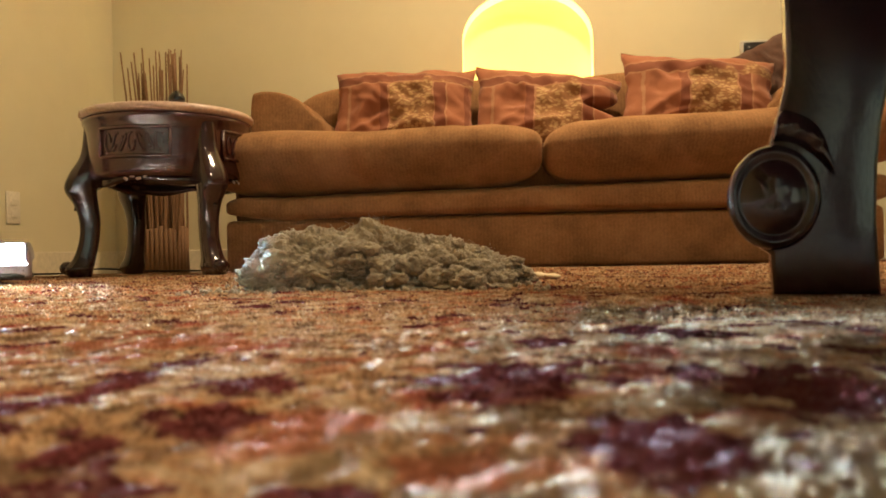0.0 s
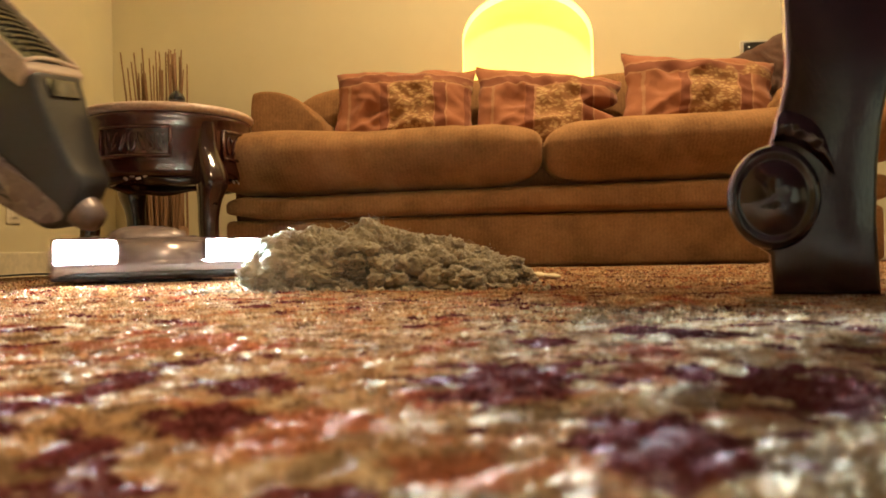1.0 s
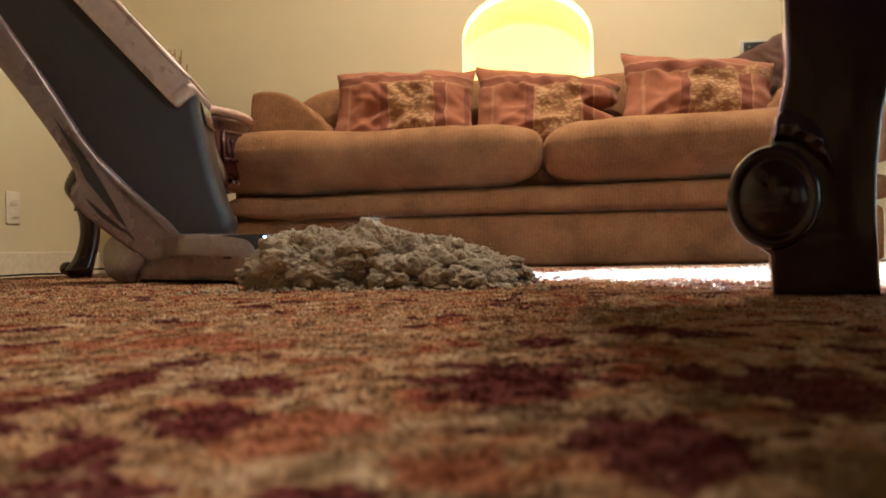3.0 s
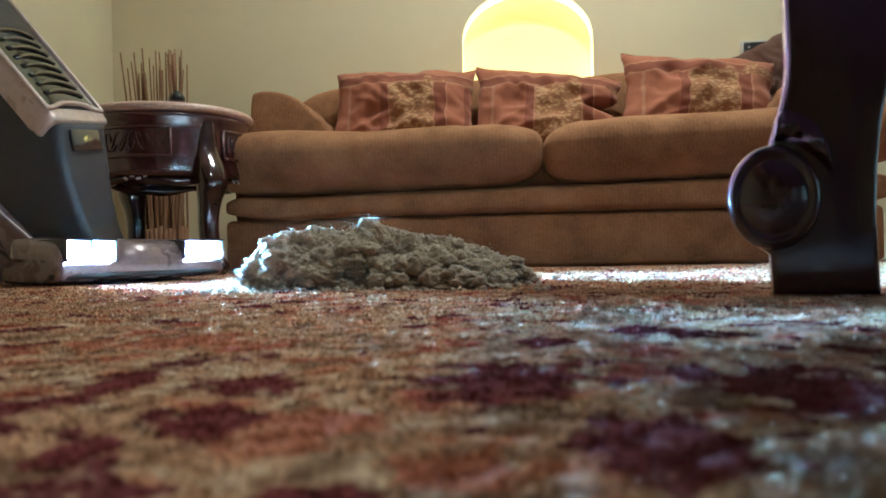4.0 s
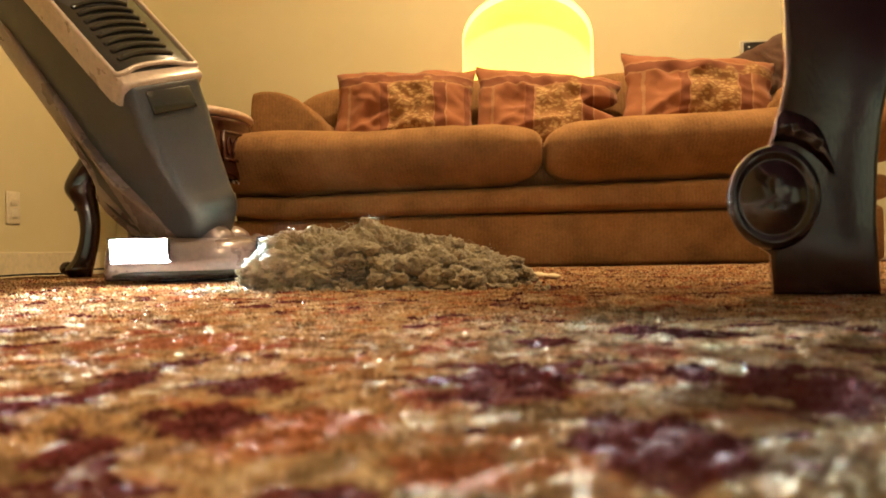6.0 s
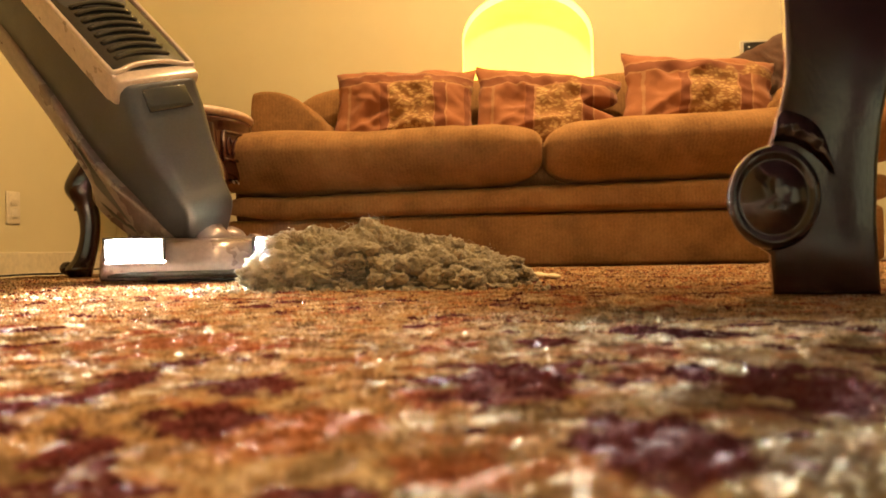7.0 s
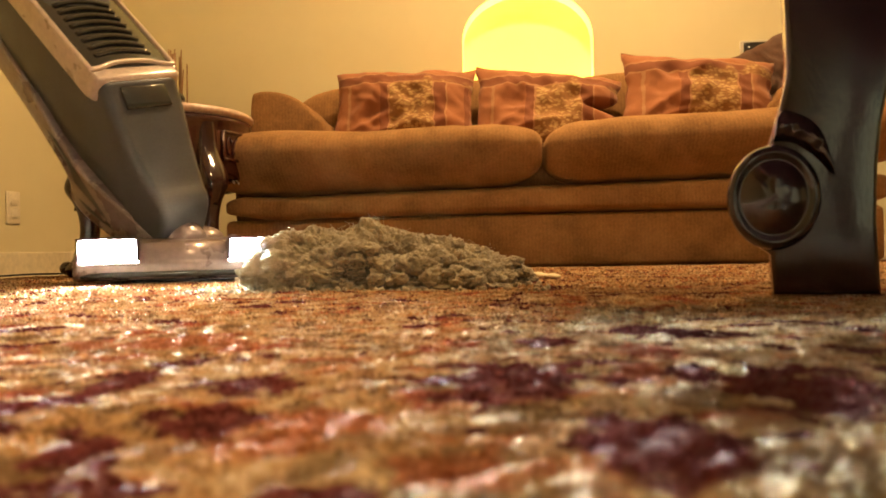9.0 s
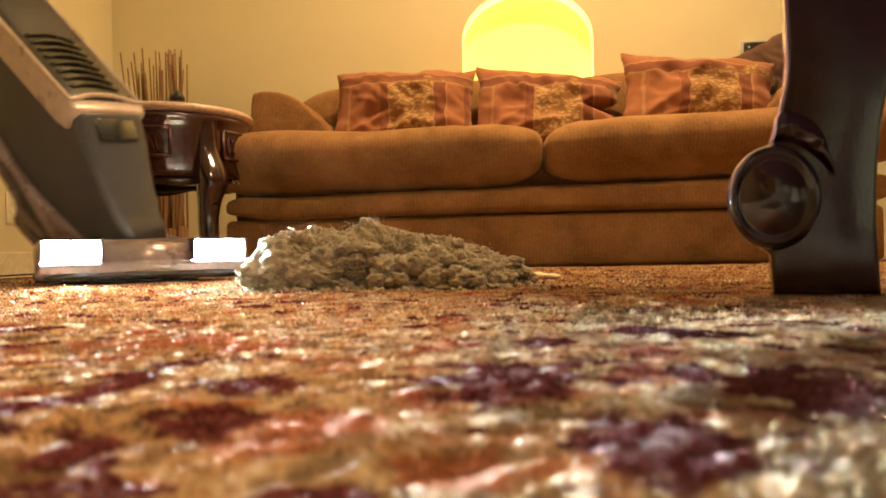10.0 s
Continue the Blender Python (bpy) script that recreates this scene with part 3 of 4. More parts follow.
# ---- round side table ----
def side_table():
    t = thing("side_table", "round lacquered rosewood side table with carved legs", "side table", pose(-1.085, 2.285, 0, 0, 0, 0))
    part("tabletop", lathe([(0.0, 0.515), (0.245, 0.515), (0.252, 0.519), (0.256, 0.527), (0.254, 0.536), (0.246, 0.541), (0.0, 0.542)], 64), MARBLE, t, "polished pinkish stone top")
    part("apron", lathe([(0.20, 0.318), (0.224, 0.314), (0.230, 0.335), (0.233, 0.39), (0.236, 0.46), (0.240, 0.488), (0.247, 0.497), (0.247, 0.512), (0.2, 0.514)], 64), REDWOOD, t)
    skirt = []
    n = 72
    for zt in (0, 1):
        skirt.append([(0.215 * math.cos(2 * math.pi * i / n), 0.215 * math.sin(2 * math.pi * i / n), (0.320 if zt else 0.290 + 0.016 * math.cos(8 * math.pi * i / n) * abs(math.cos(4 * math.pi * i / n)))) for i in range(n)])
    part("skirt", rings(skirt + [[(x * 0.94, y * 0.94, z) for x, y, z in skirt[1]], [(x * 0.94, y * 0.94, z) for x, y, z in skirt[0]]], closed=True), WOOD, t)
    # carved panels with inlay between the legs
    for k in range(4):
        a0 = math.pi / 2 * k
        bm = None
        for (r, zz) in ((0.006, 0.375), (0.006, 0.465)):
            bm = tube([(0.238 * math.cos(a0 + u * 0.45), 0.238 * math.sin(a0 + u * 0.45), zz) for u in np.linspace(-1, 1, 14)], r, 6, bm)
        for u in (-1, 1):
            bm = tube([(0.238 * math.cos(a0 + u * 0.45), 0.238 * math.sin(a0 + u * 0.45), zz) for zz in (0.375, 0.42, 0.465)], 0.006, 6, bm)
        for i in range(7):
            a = a0 + (i - 3) * 0.11
            cpts = [(0.236 * math.cos(a + 0.045 * math.cos(s)), 0.236 * math.sin(a + 0.045 * math.cos(s)), 0.42 + 0.028 * math.sin(s + i)) for s in np.linspace(0, 5.0, 12)]
            bm = tube(cpts, 0.0032, 6, bm)
        part("carved_panel", bm, REDWOOD, t)
        bm = None
        for i in range(4):
            a = a0 + (i - 1.5) * 0.09
            m = Matrix.Rotation(a, 4, "Z") @ pose(0.2175, 0, 0.307 + 0.008 * (i % 2), 25 * (i - 1.5), 0, 0)
            bm = box(-0.0015, 0.0015, -0.007, 0.007, -0.004, 0.004, 0.001, 1, bm, m)
        part("inlay", bm, SHELL, t, "pale shell inlay")
    # carved legs, each bowed out at the knee and foot
    for turn in (-152, -38, 144):
        a = math.radians(turn)
        path = curve_points([(0.183, 0, 0.50), (0.188, 0, 0.40), (0.210, 0, 0.335), (0.226, 0, 0.285), (0.212, 0, 0.235), (0.203, 0, 0.18), (0.206, 0, 0.12), (0.220, 0, 0.06), (0.235, 0, 0.028), (0.232, 0, 0.0)], 5)
        rad = curve_points([(0.028, 0, 0), (0.034, 0, 0), (0.043, 0, 0), (0.04, 0, 0), (0.03, 0, 0), (0.026, 0, 0), (0.025, 0, 0), (0.028, 0, 0), (0.036, 0, 0), (0.028, 0, 0)], 5)
        loops = []
        for p, r in zip([Vector((q.x + 0.026, 0, q.z)) for q in path], rad):
            w = r.x * 1.12
            loops.append([(p.x + w * math.copysign(abs(math.cos(b)) ** 0.7, math.cos(b)), w * 0.9 * math.copysign(abs(math.sin(b)) ** 0.7, math.sin(b)), p.z) for b in [2 * math.pi * i / 20 for i in range(20)]])
        bm = rings(loops)
        bm = tube([(0.268 - 0.006 * math.cos(s), y, 0.235 + 0.012 * math.sin(s)) for s in np.linspace(-2, 2, 8) for y in (0.0,)], 0.007, 6, bm)
        knob = bmesh.new()
        bmesh.ops.create_uvsphere(knob, u_segments=14, v_segments=10, radius=0.022)
        bmesh.ops.translate(knob, vec=(0.292, 0, 0.030), verts=knob.verts)
        bm = join(bm, knob)
        bmesh.ops.rotate(bm, cent=(0, 0, 0), matrix=Matrix.Rotation(a, 3, "Z"), verts=bm.verts)
        part("leg", bm, WOOD, t)
    for ob in t.children:
        for q in ob.data.vertices:
            q.co.z *= 0.938
            q.co.x *= 1.03
            q.co.y *= 1.03
    return t


side_table()


def bottle():
    b = thing("bottle_vase", "small black glazed bottle holding one thick reed", "vase", pose(-0.972, 2.10, 0.5085))
    part("body", lathe([(0.0, 0.0), (0.018, 0.0), (0.024, 0.008), (0.024, 0.018), (0.018, 0.028), (0.010, 0.033), (0.009, 0.037), (0.0, 0.037)], 24), BLACKGLASS, b)
    part("reed", tube([(-0.004, 0, 0.03), (-0.006, 0, 0.08), (-0.009, 0.002, 0.148)], 0.0048, 8), TWIG, b, "thick dry brown reed")
    return b


bottle()


def twig_bundle():
    rnd = random.Random(4)
    t = thing("twig_bundle", "tall bundle of dry brown twigs standing by the wall", "dried twigs", pose(-1.455, 2.98, FLOOR))
    for k in range(110):
        x, y = rnd.uniform(-0.092, 0.092), rnd.uniform(-0.05, 0.05)
        top = rnd.uniform(0.84, 0.95) if k % 3 == 0 else rnd.uniform(0.42, 0.6)
        lean = x * 0.35 + rnd.uniform(-0.02, 0.02) - 0.02
        pts = [(x, y, 0)]
        for s in (0.25, 0.5, 0.75, 1.0):
            pts.append((x + lean * s * s + rnd.uniform(-0.004, 0.004), y + rnd.uniform(-0.004, 0.004), top * s))
        part("twig", tube(pts, [0.0055, 0.005, 0.0045, 0.004, 0.003], 5), TWIG, t)
    for i in range(34):
        a = 2 * math.pi * i / 34
        cane = tube([(0.104 * math.cos(a), 0.07 * math.sin(a), 0.0), (0.103 * math.cos(a), 0.069 * math.sin(a), 0.19 + rnd.uniform(-0.012, 0.012))], 0.0085, 6)
        part("cane", cane, TWIG, t)
    return t


twig_bundle()


# ---- coffee table ----
def coffee_table():
    t = thing("coffee_table", "dark lacquered wooden coffee table with scrolled legs", "coffee table", pose(0, 0, 0))
    # top is unseen; its overhang left of the leg is widened to shade the rug
    part("tabletop", box(0.10, 1.45, -0.32, 1.02, 0.43, 0.465, 0.012, 3), WOOD, t)
    part("apron", box(0.27, 1.38, -0.10, 0.92, 0.375, 0.428, 0.008, 2), WOOD, t)
    # outline of a leg: block foot, scroll bulge, waist, wide shoulder
    edge = curve_points([(-0.026, 0, 0.046), (-0.047, 0, 0.062), (-0.066, 0, 0.085), (-0.069, 0, 0.112), (-0.058, 0, 0.138), (-0.032, 0, 0.158), (-0.024, 0, 0.176), (-0.016, 0, 0.205), (-0.007, 0, 0.245), (-0.006, 0, 0.29), (-0.008, 0, 0.39)], 5)
    left = [(-0.024, 0.0)] + [(p.x, p.z) for p in edge]
    rightside = [(0.120, 0.39), (0.112, 0.33), (0.100, 0.25), (0.088, 0.19), (0.083, 0.14), (0.081, 0.08), (0.084, 0.0)]
    base = outline(left + rightside, 0.04, 0.006, 3)
    legs = []
    for x, y, sx in ((0.33, 0.882, 1), (1.26, 0.90, -1), (0.42, -0.08, 1), (1.26, -0.08, -1)):
        b = base.copy()
        if sx < 0:
            bmesh.ops.scale(b, vec=(-1, 1, 1), verts=b.verts)
        bmesh.ops.translate(b, vec=(x, y, 0), verts=b.verts)
        leg = part("leg", b, WOOD, t)
        leg.matrix_basis = pose(x - 0.0145 * sx, y - 0.04, 0, 0, 0, -14 * sx) @ pose(-x, 0.04 - y, 0)
        # turned roundel on the face and a crescent of leaf carving over it
        face = []
        for r, h in ((1.0, -0.002), (1.0, 0.008), (0.965, 0.015), (0.90, 0.019), (0.83, 0.0195), (0.77, 0.017), (0.73, 0.0155), (0.68, 0.0165), (0.60, 0.020), (0.5, 0.0222), (0.4, 0.0238), (0.3, 0.0247), (0.2, 0.0252), (0.1, 0.0255), (0.02, 0.0255)):
            dent = 0.0012 if r < 0.65 else 0.0004
            face.append([(x + sx * (-0.023 + 0.049 * r * math.cos(u)), y - 0.018 - h - dent * noise.noise(Vector((5 * r * math.cos(u), 5 * r * math.sin(u), 3.0))), 0.110 + 0.059 * r * math.sin(u)) for u in [2 * math.pi * i / 48 for i in range(48)]])
        part("roundel", rings(face), WOOD, leg)
        outer = curve_points([(-0.022, 0, 0.176), (-0.020, 0, 0.196), (-0.011, 0, 0.209), (0.005, 0, 0.204), (0.018, 0, 0.196), (0.029, 0, 0.181), (0.036, 0, 0.158), (0.040, 0, 0.134)], 6)
        inner = curve_points([(-0.020, 0, 0.174), (-0.017, 0, 0.1735), (-0.012, 0, 0.173), (-0.001, 0, 0.170), (0.010, 0, 0.163), (0.024, 0, 0.150), (0.033, 0, 0.139), (0.0385, 0, 0.132)], 6)
        loops = []
        for i, (po, pi) in enumerate(zip(outer, inner)):
            loop = []
            for q in range(13):
                w = q / 12
                c = po.lerp(pi, w)
                vein = 0.0024 * noise.noise(Vector((c.x * 130, 4.0, c.z * 130))) + 0.0012 * math.sin(i * 0.9 + 5 * w)
                loop.append((x + sx * c.x, y - 0.019 - 0.014 * max(0.0, math.sin(math.pi * w)) ** 0.6 - vein * math.sin(math.pi * w), c.z))
            loops.append(loop + [(x + sx * pi.x, y - 0.012, pi.z), (x + sx * po.x, y - 0.012, po.z)])
        part("leaf_carving", rings(loops), WOOD, leg)
    base.free()
    return t


coffee_table()


# ---- lint pile ----
def pile_height(x):
    table = ((-0.47, 0.0), (-0.462, 0.020), (-0.445, 0.034), (-0.428, 0.040), (-0.415, 0.048), (-0.40, 0.064), (-0.36, 0.088), (-0.31, 0.092), (-0.265, 0.102), (-0.242, 0.112), (-0.20, 0.095), (-0.15, 0.084), (-0.11, 0.073), (-0.075, 0.060), (-0.045, 0.058), (0.0, 0.040), (0.022, 0.022), (0.036, 0.0))
    for (a, ha), (b, hb) in zip(table, table[1:]):
        if a <= x <= b:
            return 1.06 * (ha + (hb - ha) * (x - a) / (b - a))
    return 0.0


def lint_heap():
    bm = bmesh.new()
    bmesh.ops.create_icosphere(bm, subdivisions=8, radius=1.0)
    x0, x1, yc = -0.468, 0.033, 1.27
    for v in bm.verts:
        n = v.co.copy()
        x = (x0 + x1) / 2 + (x1 - x0) / 2 * n.x
        hx = pile_height(x)
        rim = math.sqrt(max(0.0, 1 - n.x * n.x))
        up = (n.z / rim) if rim > 1e-5 else 0.0
        side = (n.y / rim) if rim > 1e-5 else 0.0
        z = hx * (max(0.0, up) ** 0.75) if up > 0 else 0.004 * up
        y = yc + side * (0.05 + 0.085 * min(1, rim * 1.3)) * min(1.0, rim * 2.0)
        p = Vector((x, y, z))
        d = Vector((n.x * 0.4, n.y, max(n.z, 0.0))).normalized()
        w = Vector((p.x * 0.8, p.y, p.z * 1.35)) + 0.014 * noise.noise_vector(p * 24) + 0.003 * noise.noise_vector(p * 80)
        f1 = noise.voronoi(w * 14)[0]
        f2 = noise.voronoi(w * 36 + Vector((3, 1, 2)))[0]
        f3 = noise.voronoi(w * 95)[0]
        front = max(0.25, min(1.0, 1.3 - up)) if n.y < 0 else 0.5
        rough = max(0.2, min(1.0, 0.68 + 1.6 * noise.noise(p * 13 + Vector((5, 0, 0)))))
        lump = front * (0.056 * (0.38 - f1[0]) + 0.036 * rough * (0.40 - f2[0])) + 0.014 * rough * (0.38 - f3[0])
        lump += 0.010 * noise.fractal(p * 16, 1.0, 2.0, 3) + 0.0045 * rough * noise.fractal(p * 150, 0.7, 2.0, 4)
        fold = max(0.0, noise.noise(Vector((p.x * 14, p.y * 10, p.z * 40 + p.x * 14))) - 0.1)
        lump -= 0.035 * front * fold
        cover = min(1.0, z / 0.012 + 0.35)
        v.co = p + d * lump * cover
        v.co.z = max(v.co.z, -0.004)
    # wads and crumbs of felted dust over the heap
    rnd = random.Random(21)
    spots = [q.co.copy() for q in bm.verts if q.co.y < yc + 0.04 and q.co.z > 0.004]
    me = bpy.data.meshes.new("lint_heap")
    bm.to_mesh(me)
    bm.free()
    count = len(me.vertices)
    co = np.empty(count * 3)
    me.vertices.foreach_get("co", co)
    verts, faces = [tuple(p) for p in co.reshape(-1, 3)], [tuple(f.vertices) for f in me.polygons]
    bpy.data.meshes.remove(me)
    ball = bmesh.new()
    bmesh.ops.create_icosphere(ball, subdivisions=4, radius=1.0)
    unit, skin = [v.co.copy() for v in ball.verts], [tuple(v.index for v in f.verts) for f in ball.faces]
    ball.free()
    for k in range(260):
        c = rnd.choice(spots)
        while (k < 50 and c.x > -0.12) or (k >= 50 and c.x < rnd.uniform(-0.5, -0.1)) or (-0.37 < c.x < -0.1 and c.z > 0.62 * pile_height(c.x)):
            c = rnd.choice(spots)
        r = rnd.uniform(0.014, 0.027) if k < 50 else rnd.uniform(0.005, 0.013)
        r = min(r, 0.007 + c.z * 0.4)
        sx, sz, off = rnd.uniform(0.9, 1.5), rnd.uniform(0.7, 1.0), Vector((rnd.uniform(0, 50), rnd.uniform(0, 50), 0))
        start = len(verts)
        for u in unit:
            d = 1 + 0.42 * noise.noise(u * 1.7 + off) + 0.30 * noise.noise(u * 4.5 + off) + 0.16 * noise.noise(u * 11 + off)
            verts.append((c.x + r * sx * d * u.x, c.y + 0.1 * r + r * d * u.y, max(c.z - 0.25 * r + r * sz * d * u.z, -0.004)))
        faces += [(a0 + start, b0 + start, c0 + start) for a0, b0, c0 in skin]
    me = bpy.data.meshes.new("lint_heap")
    me.from_pydata(verts, [], faces)
    me.materials.append(LINT)
    me.shade_smooth()
    ob = new("lint_heap", me)
    tagged(ob, "heap of clumped grey vacuum lint on the rug", "lint heap")
    rnd = random.Random(8)
    hair = bmesh.new()
    for k in range(300):
        x = rnd.uniform(-0.46, 0.01) if k < 250 else rnd.gauss(-0.236, 0.010)
        z = pile_height(x) * rnd.uniform(0.8, 1.0) - 0.004
        y = yc + rnd.uniform(-0.05, 0.05)
        L = rnd.uniform(0.004, 0.014) if 14 < k < 250 else rnd.uniform(0.008, 0.018) if k >= 250 else rnd.uniform(0.02, 0.035)
        dx, dz = rnd.uniform(-1, 1) * L, rnd.uniform(0.3, 1) * L
        tube([(x, y, z - 0.006), (x + dx * 0.4, y, z + dz * 0.6), (x + dx, y + rnd.uniform(-0.004, 0.004), z + dz)], 0.0004, 3, hair)
    tagged(part("fibre", hair, LINT, ob, "thin pale loose hairs"), kind="stuff")
    crumbs = bmesh.new()
    for k in range(240):
        x = rnd.uniform(-0.53, 0.06)
        y = yc + rnd.uniform(-0.19, -0.05) if rnd.random() < 0.75 else yc + rnd.uniform(-0.12, 0.12)
        r = rnd.uniform(0.0015, 0.006)
        c = bmesh.new()
        bmesh.ops.create_icosphere(c, subdivisions=1, radius=r)
        for v in c.verts:
            v.co = v.co * rnd.uniform(0.7, 1.3)
            v.co += Vector((x, y, rug_height(x, y) + r * 0.5))
        join(crumbs, c)
    tagged(part("crumb", crumbs, LINT, ob), kind="stuff")
    return ob


lint_heap()


def scraps():
    rnd = random.Random(5)
    for x, y, s in ((0.055, 1.45, 0.016), (0.082, 1.43, 0.013), (0.03, 1.46, 0.010)):
        bm = bmesh.new()
        bmesh.ops.create_icosphere(bm, subdivisions=2, radius=s)
        for v in bm.verts:
            v.co.z *= 0.45
            v.co.x *= 1.4
            v.co += v.co.normalized() * 0.006 * noise.noise(v.co * 90)
        ob = part("paper_scrap", bm, SCRAP)
        ob.matrix_basis = pose(x, y, s * 0.35)
        tagged(ob, "crumpled cream paper scrap on the rug", "paper scrap", "scraps beside the lint")


scraps()


# ---- wall things ----
def thermostat():
    t = thing("thermostat", "small grey wall thermostat with a dark screen", "thermostat", pose(1.034, Y1, 0.868))
    part("case", box(-0.058, 0.058, -0.022, -0.001, -0.041, 0.041, 0.006, 2), GREY, t)
    part("screen", box(-0.046, 0.046, -0.025, -0.0225, -0.028, 0.031, 0.001, 1), SMOKED, t)


def outlet():
    t = thing("wall_outlet", "ivory double socket plate on the wall", "outlet", pose(X0, 2.50, 0.245, 0, 0, 90))
    part("plate", box(-0.036, 0.036, -0.007, -0.001, -0.058, 0.058, 0.003, 2), PLATE, t)
    for z in (-0.022, 0.022):
        part("socket", box(-0.017, 0.017, -0.0095, -0.0072, z - 0.015, z + 0.015, 0.002, 2), PLATE, t)


thermostat()
outlet()


def power_cord():
    pts = curve_points([(-1.74, 2.20, 0.0), (-1.66, 2.40, 0.006), (-1.55, 2.47, 0.006), (-1.42, 2.43, 0.02), (-1.28, 2.50, 0.008), (-1.12, 2.52, 0.006), (-0.95, 2.50, 0.006)], 8)
    tagged(part("power_cord", tube(pts, 0.0032, 6), RUBBER), "thin dark power cord trailing on the floor", "cord")


power_cord()


# ---- vacuum cleaner ----
def vacuum():
    v = thing("vacuum_cleaner", "mauve upright vacuum cleaner with lit white headlights", "vacuum cleaner")
    # floor head: front is +x, the top slopes gently back to a narrower tail with the rear hubs
    side = [(0.100, 0.008), (0.116, 0.016), (0.121, 0.034), (0.118, 0.058), (0.106, 0.080), (0.085, 0.093), (0.02, 0.101), (-0.10, 0.104), (-0.22, 0.098), (-0.29, 0.080), (-0.315, 0.050), (-0.305, 0.018), (-0.28, 0.008)]
    prof = curve_points([(x, 0, z) for x, z in side], 5)
    loops = []
    for u in (-1.0, -0.996, -0.985, -0.965, -0.955, -0.945, -0.43, -0.41, 0.41, 0.43, 0.945, 0.955, 0.965, 0.985, 0.996, 1.0):
        k = math.sqrt(max(0.0, 1 - max(0.0, (abs(u) - 0.93) / 0.07) ** 2))
        loop = []
        for p in prof:
            half = 0.222 - 0.10 * min(1.0, max(0.0, (-0.06 - p.x) / 0.14))
            # two lamp bays cut into the upper nose, deepened to narrow the beam
            back = 0.068 if 0.42 < abs(u) < 0.95 and p.x > 0.08 and 0.048 < p.z < 0.0965 else 0.0
            loop.append((p.x * (0.90 + 0.10 * k) - back, half * u, 0.008 + (p.z - 0.008) * (0.55 + 0.45 * k)))
        loops.append(loop)
    part("floor_head", rings(loops), MAUVE, v)
    part("underside", box(-0.27, 0.095, -0.11, 0.11, 0.002, 0.0078, 0.002, 1), CHARCOAL, v)
    part("bumper", tube([(0.085, -0.220, 0.020), (0.112, -0.204, 0.020), (0.122, -0.15, 0.020), (0.123, 0, 0.020), (0.122, 0.15, 0.020), (0.112, 0.204, 0.020), (0.085, 0.220, 0.020)], 0.0065, 8), RUBBER, v)
    part("top_seam", tube([(0.07, -0.17, 0.0965), (-0.02, -0.165, 0.1035), (-0.13, -0.13, 0.104), (-0.21, -0.09, 0.099)], 0.0025, 6), CHARCOAL, v)
    for y in (-0.153, 0.153):
        part("lamp_housing", box(0.030, 0.048, y - 0.055, y + 0.055, 0.050, 0.0945, 0.003, 2), CHARCOAL, v, "dark lamp housing")
        lens = box(-0.003, 0.003, -0.050, 0.050, -0.0185, 0.0185, 0.002, 2, None, pose(0.055, y, 0.074, 0, 8, 0))
        part("headlight", lens, LED, v, "glowing white headlight")
        # invented brow and upright fins, added to keep the beam off the sofa
        part("beam_visor", box(0.035, 0.132, y - 0.060, y + 0.060, 0.0945, 0.0985, 0.0015, 2), CHARCOAL, v)
        for e in (-0.0575, 0.0, 0.0575):
            part("beam_fin", box(0.040, 0.128, y + e - 0.0025, y + e + 0.0025, 0.050, 0.0945, 0.001, 1), CHARCOAL, v)
    yoke = cushion(0.15, 0.20, 0.09, 2.6, 32, 16)
    bmesh.ops.translate(yoke, vec=(-0.235, 0, 0.095), verts=yoke.verts)
    part("hinge_yoke", yoke, MAUVE, v)
    for y in (-0.125, 0.125):
        w = lathe([(0.0, -0.020), (0.044, -0.020), (0.054, -0.013), (0.058, -0.004), (0.058, 0.012), (0.0, 0.018)] if y > 0 else [(0.0, -0.018), (0.058, -0.012), (0.058, 0.004), (0.054, 0.013), (0.044, 0.020), (0.0, 0.020)], 32)
        bmesh.ops.rotate(w, cent=(0, 0, 0), matrix=Matrix.Rotation(math.pi / 2, 3, "X"), verts=w.verts)
        bmesh.ops.translate(w, vec=(-0.295, y, 0.058), verts=w.verts)
        part("rear_wheel", w, MAUVE, v)
    # upright body, hinged at the head; its own z runs up the handle
    hull = curve_points([(-0.10, 0, 0.0), (0.05, 0, 0.0), (0.085, 0, 0.06), (0.12, 0, 0.13), (0.19, 0, 0.24), (0.213, 0, 0.285), (0.215, 0, 0.45), (0.215, 0, 0.77), (0.0, 0, 0.79), (-0.06, 0, 0.5), (-0.09, 0, 0.32), (-0.14, 0, 0.28), (-0.13, 0, 0.12)], 4, True)
    b = outline([(p.x, p.z) for p in hull], 0.19, 0.022, 4)
    for q in b.verts:
        k = min(1.0, max(0.0, q.co.z / 0.22))
        q.co.y *= 0.62 + 0.38 * k
    body = part("body", b, CHARCOAL, v)
    part("neck", tube([(-0.03, 0, 0.05), (-0.03, 0, 0.0), (-0.025, 0, -0.035), (-0.02, 0, -0.06)], [0.05, 0.05, 0.045, 0.035], 16), MAUVE, body)
    back = outline([(p.x, p.z) for p in curve_points([(-0.10, 0, 0.02), (-0.03, 0, 0.02), (-0.04, 0, 0.30), (-0.005, 0, 0.5), (0.03, 0, 0.76), (-0.035, 0, 0.76), (-0.066, 0, 0.5), (-0.10, 0, 0.31), (-0.145, 0, 0.27), (-0.135, 0, 0.12)], 4, True)], 0.196, 0.01, 3)
    for q in back.verts:
        q.co.y *= 0.62 + 0.38 * min(1.0, max(0.0, q.co.z / 0.22))
    part("back_band", back, MAUVE, body, "mauve plastic back band")
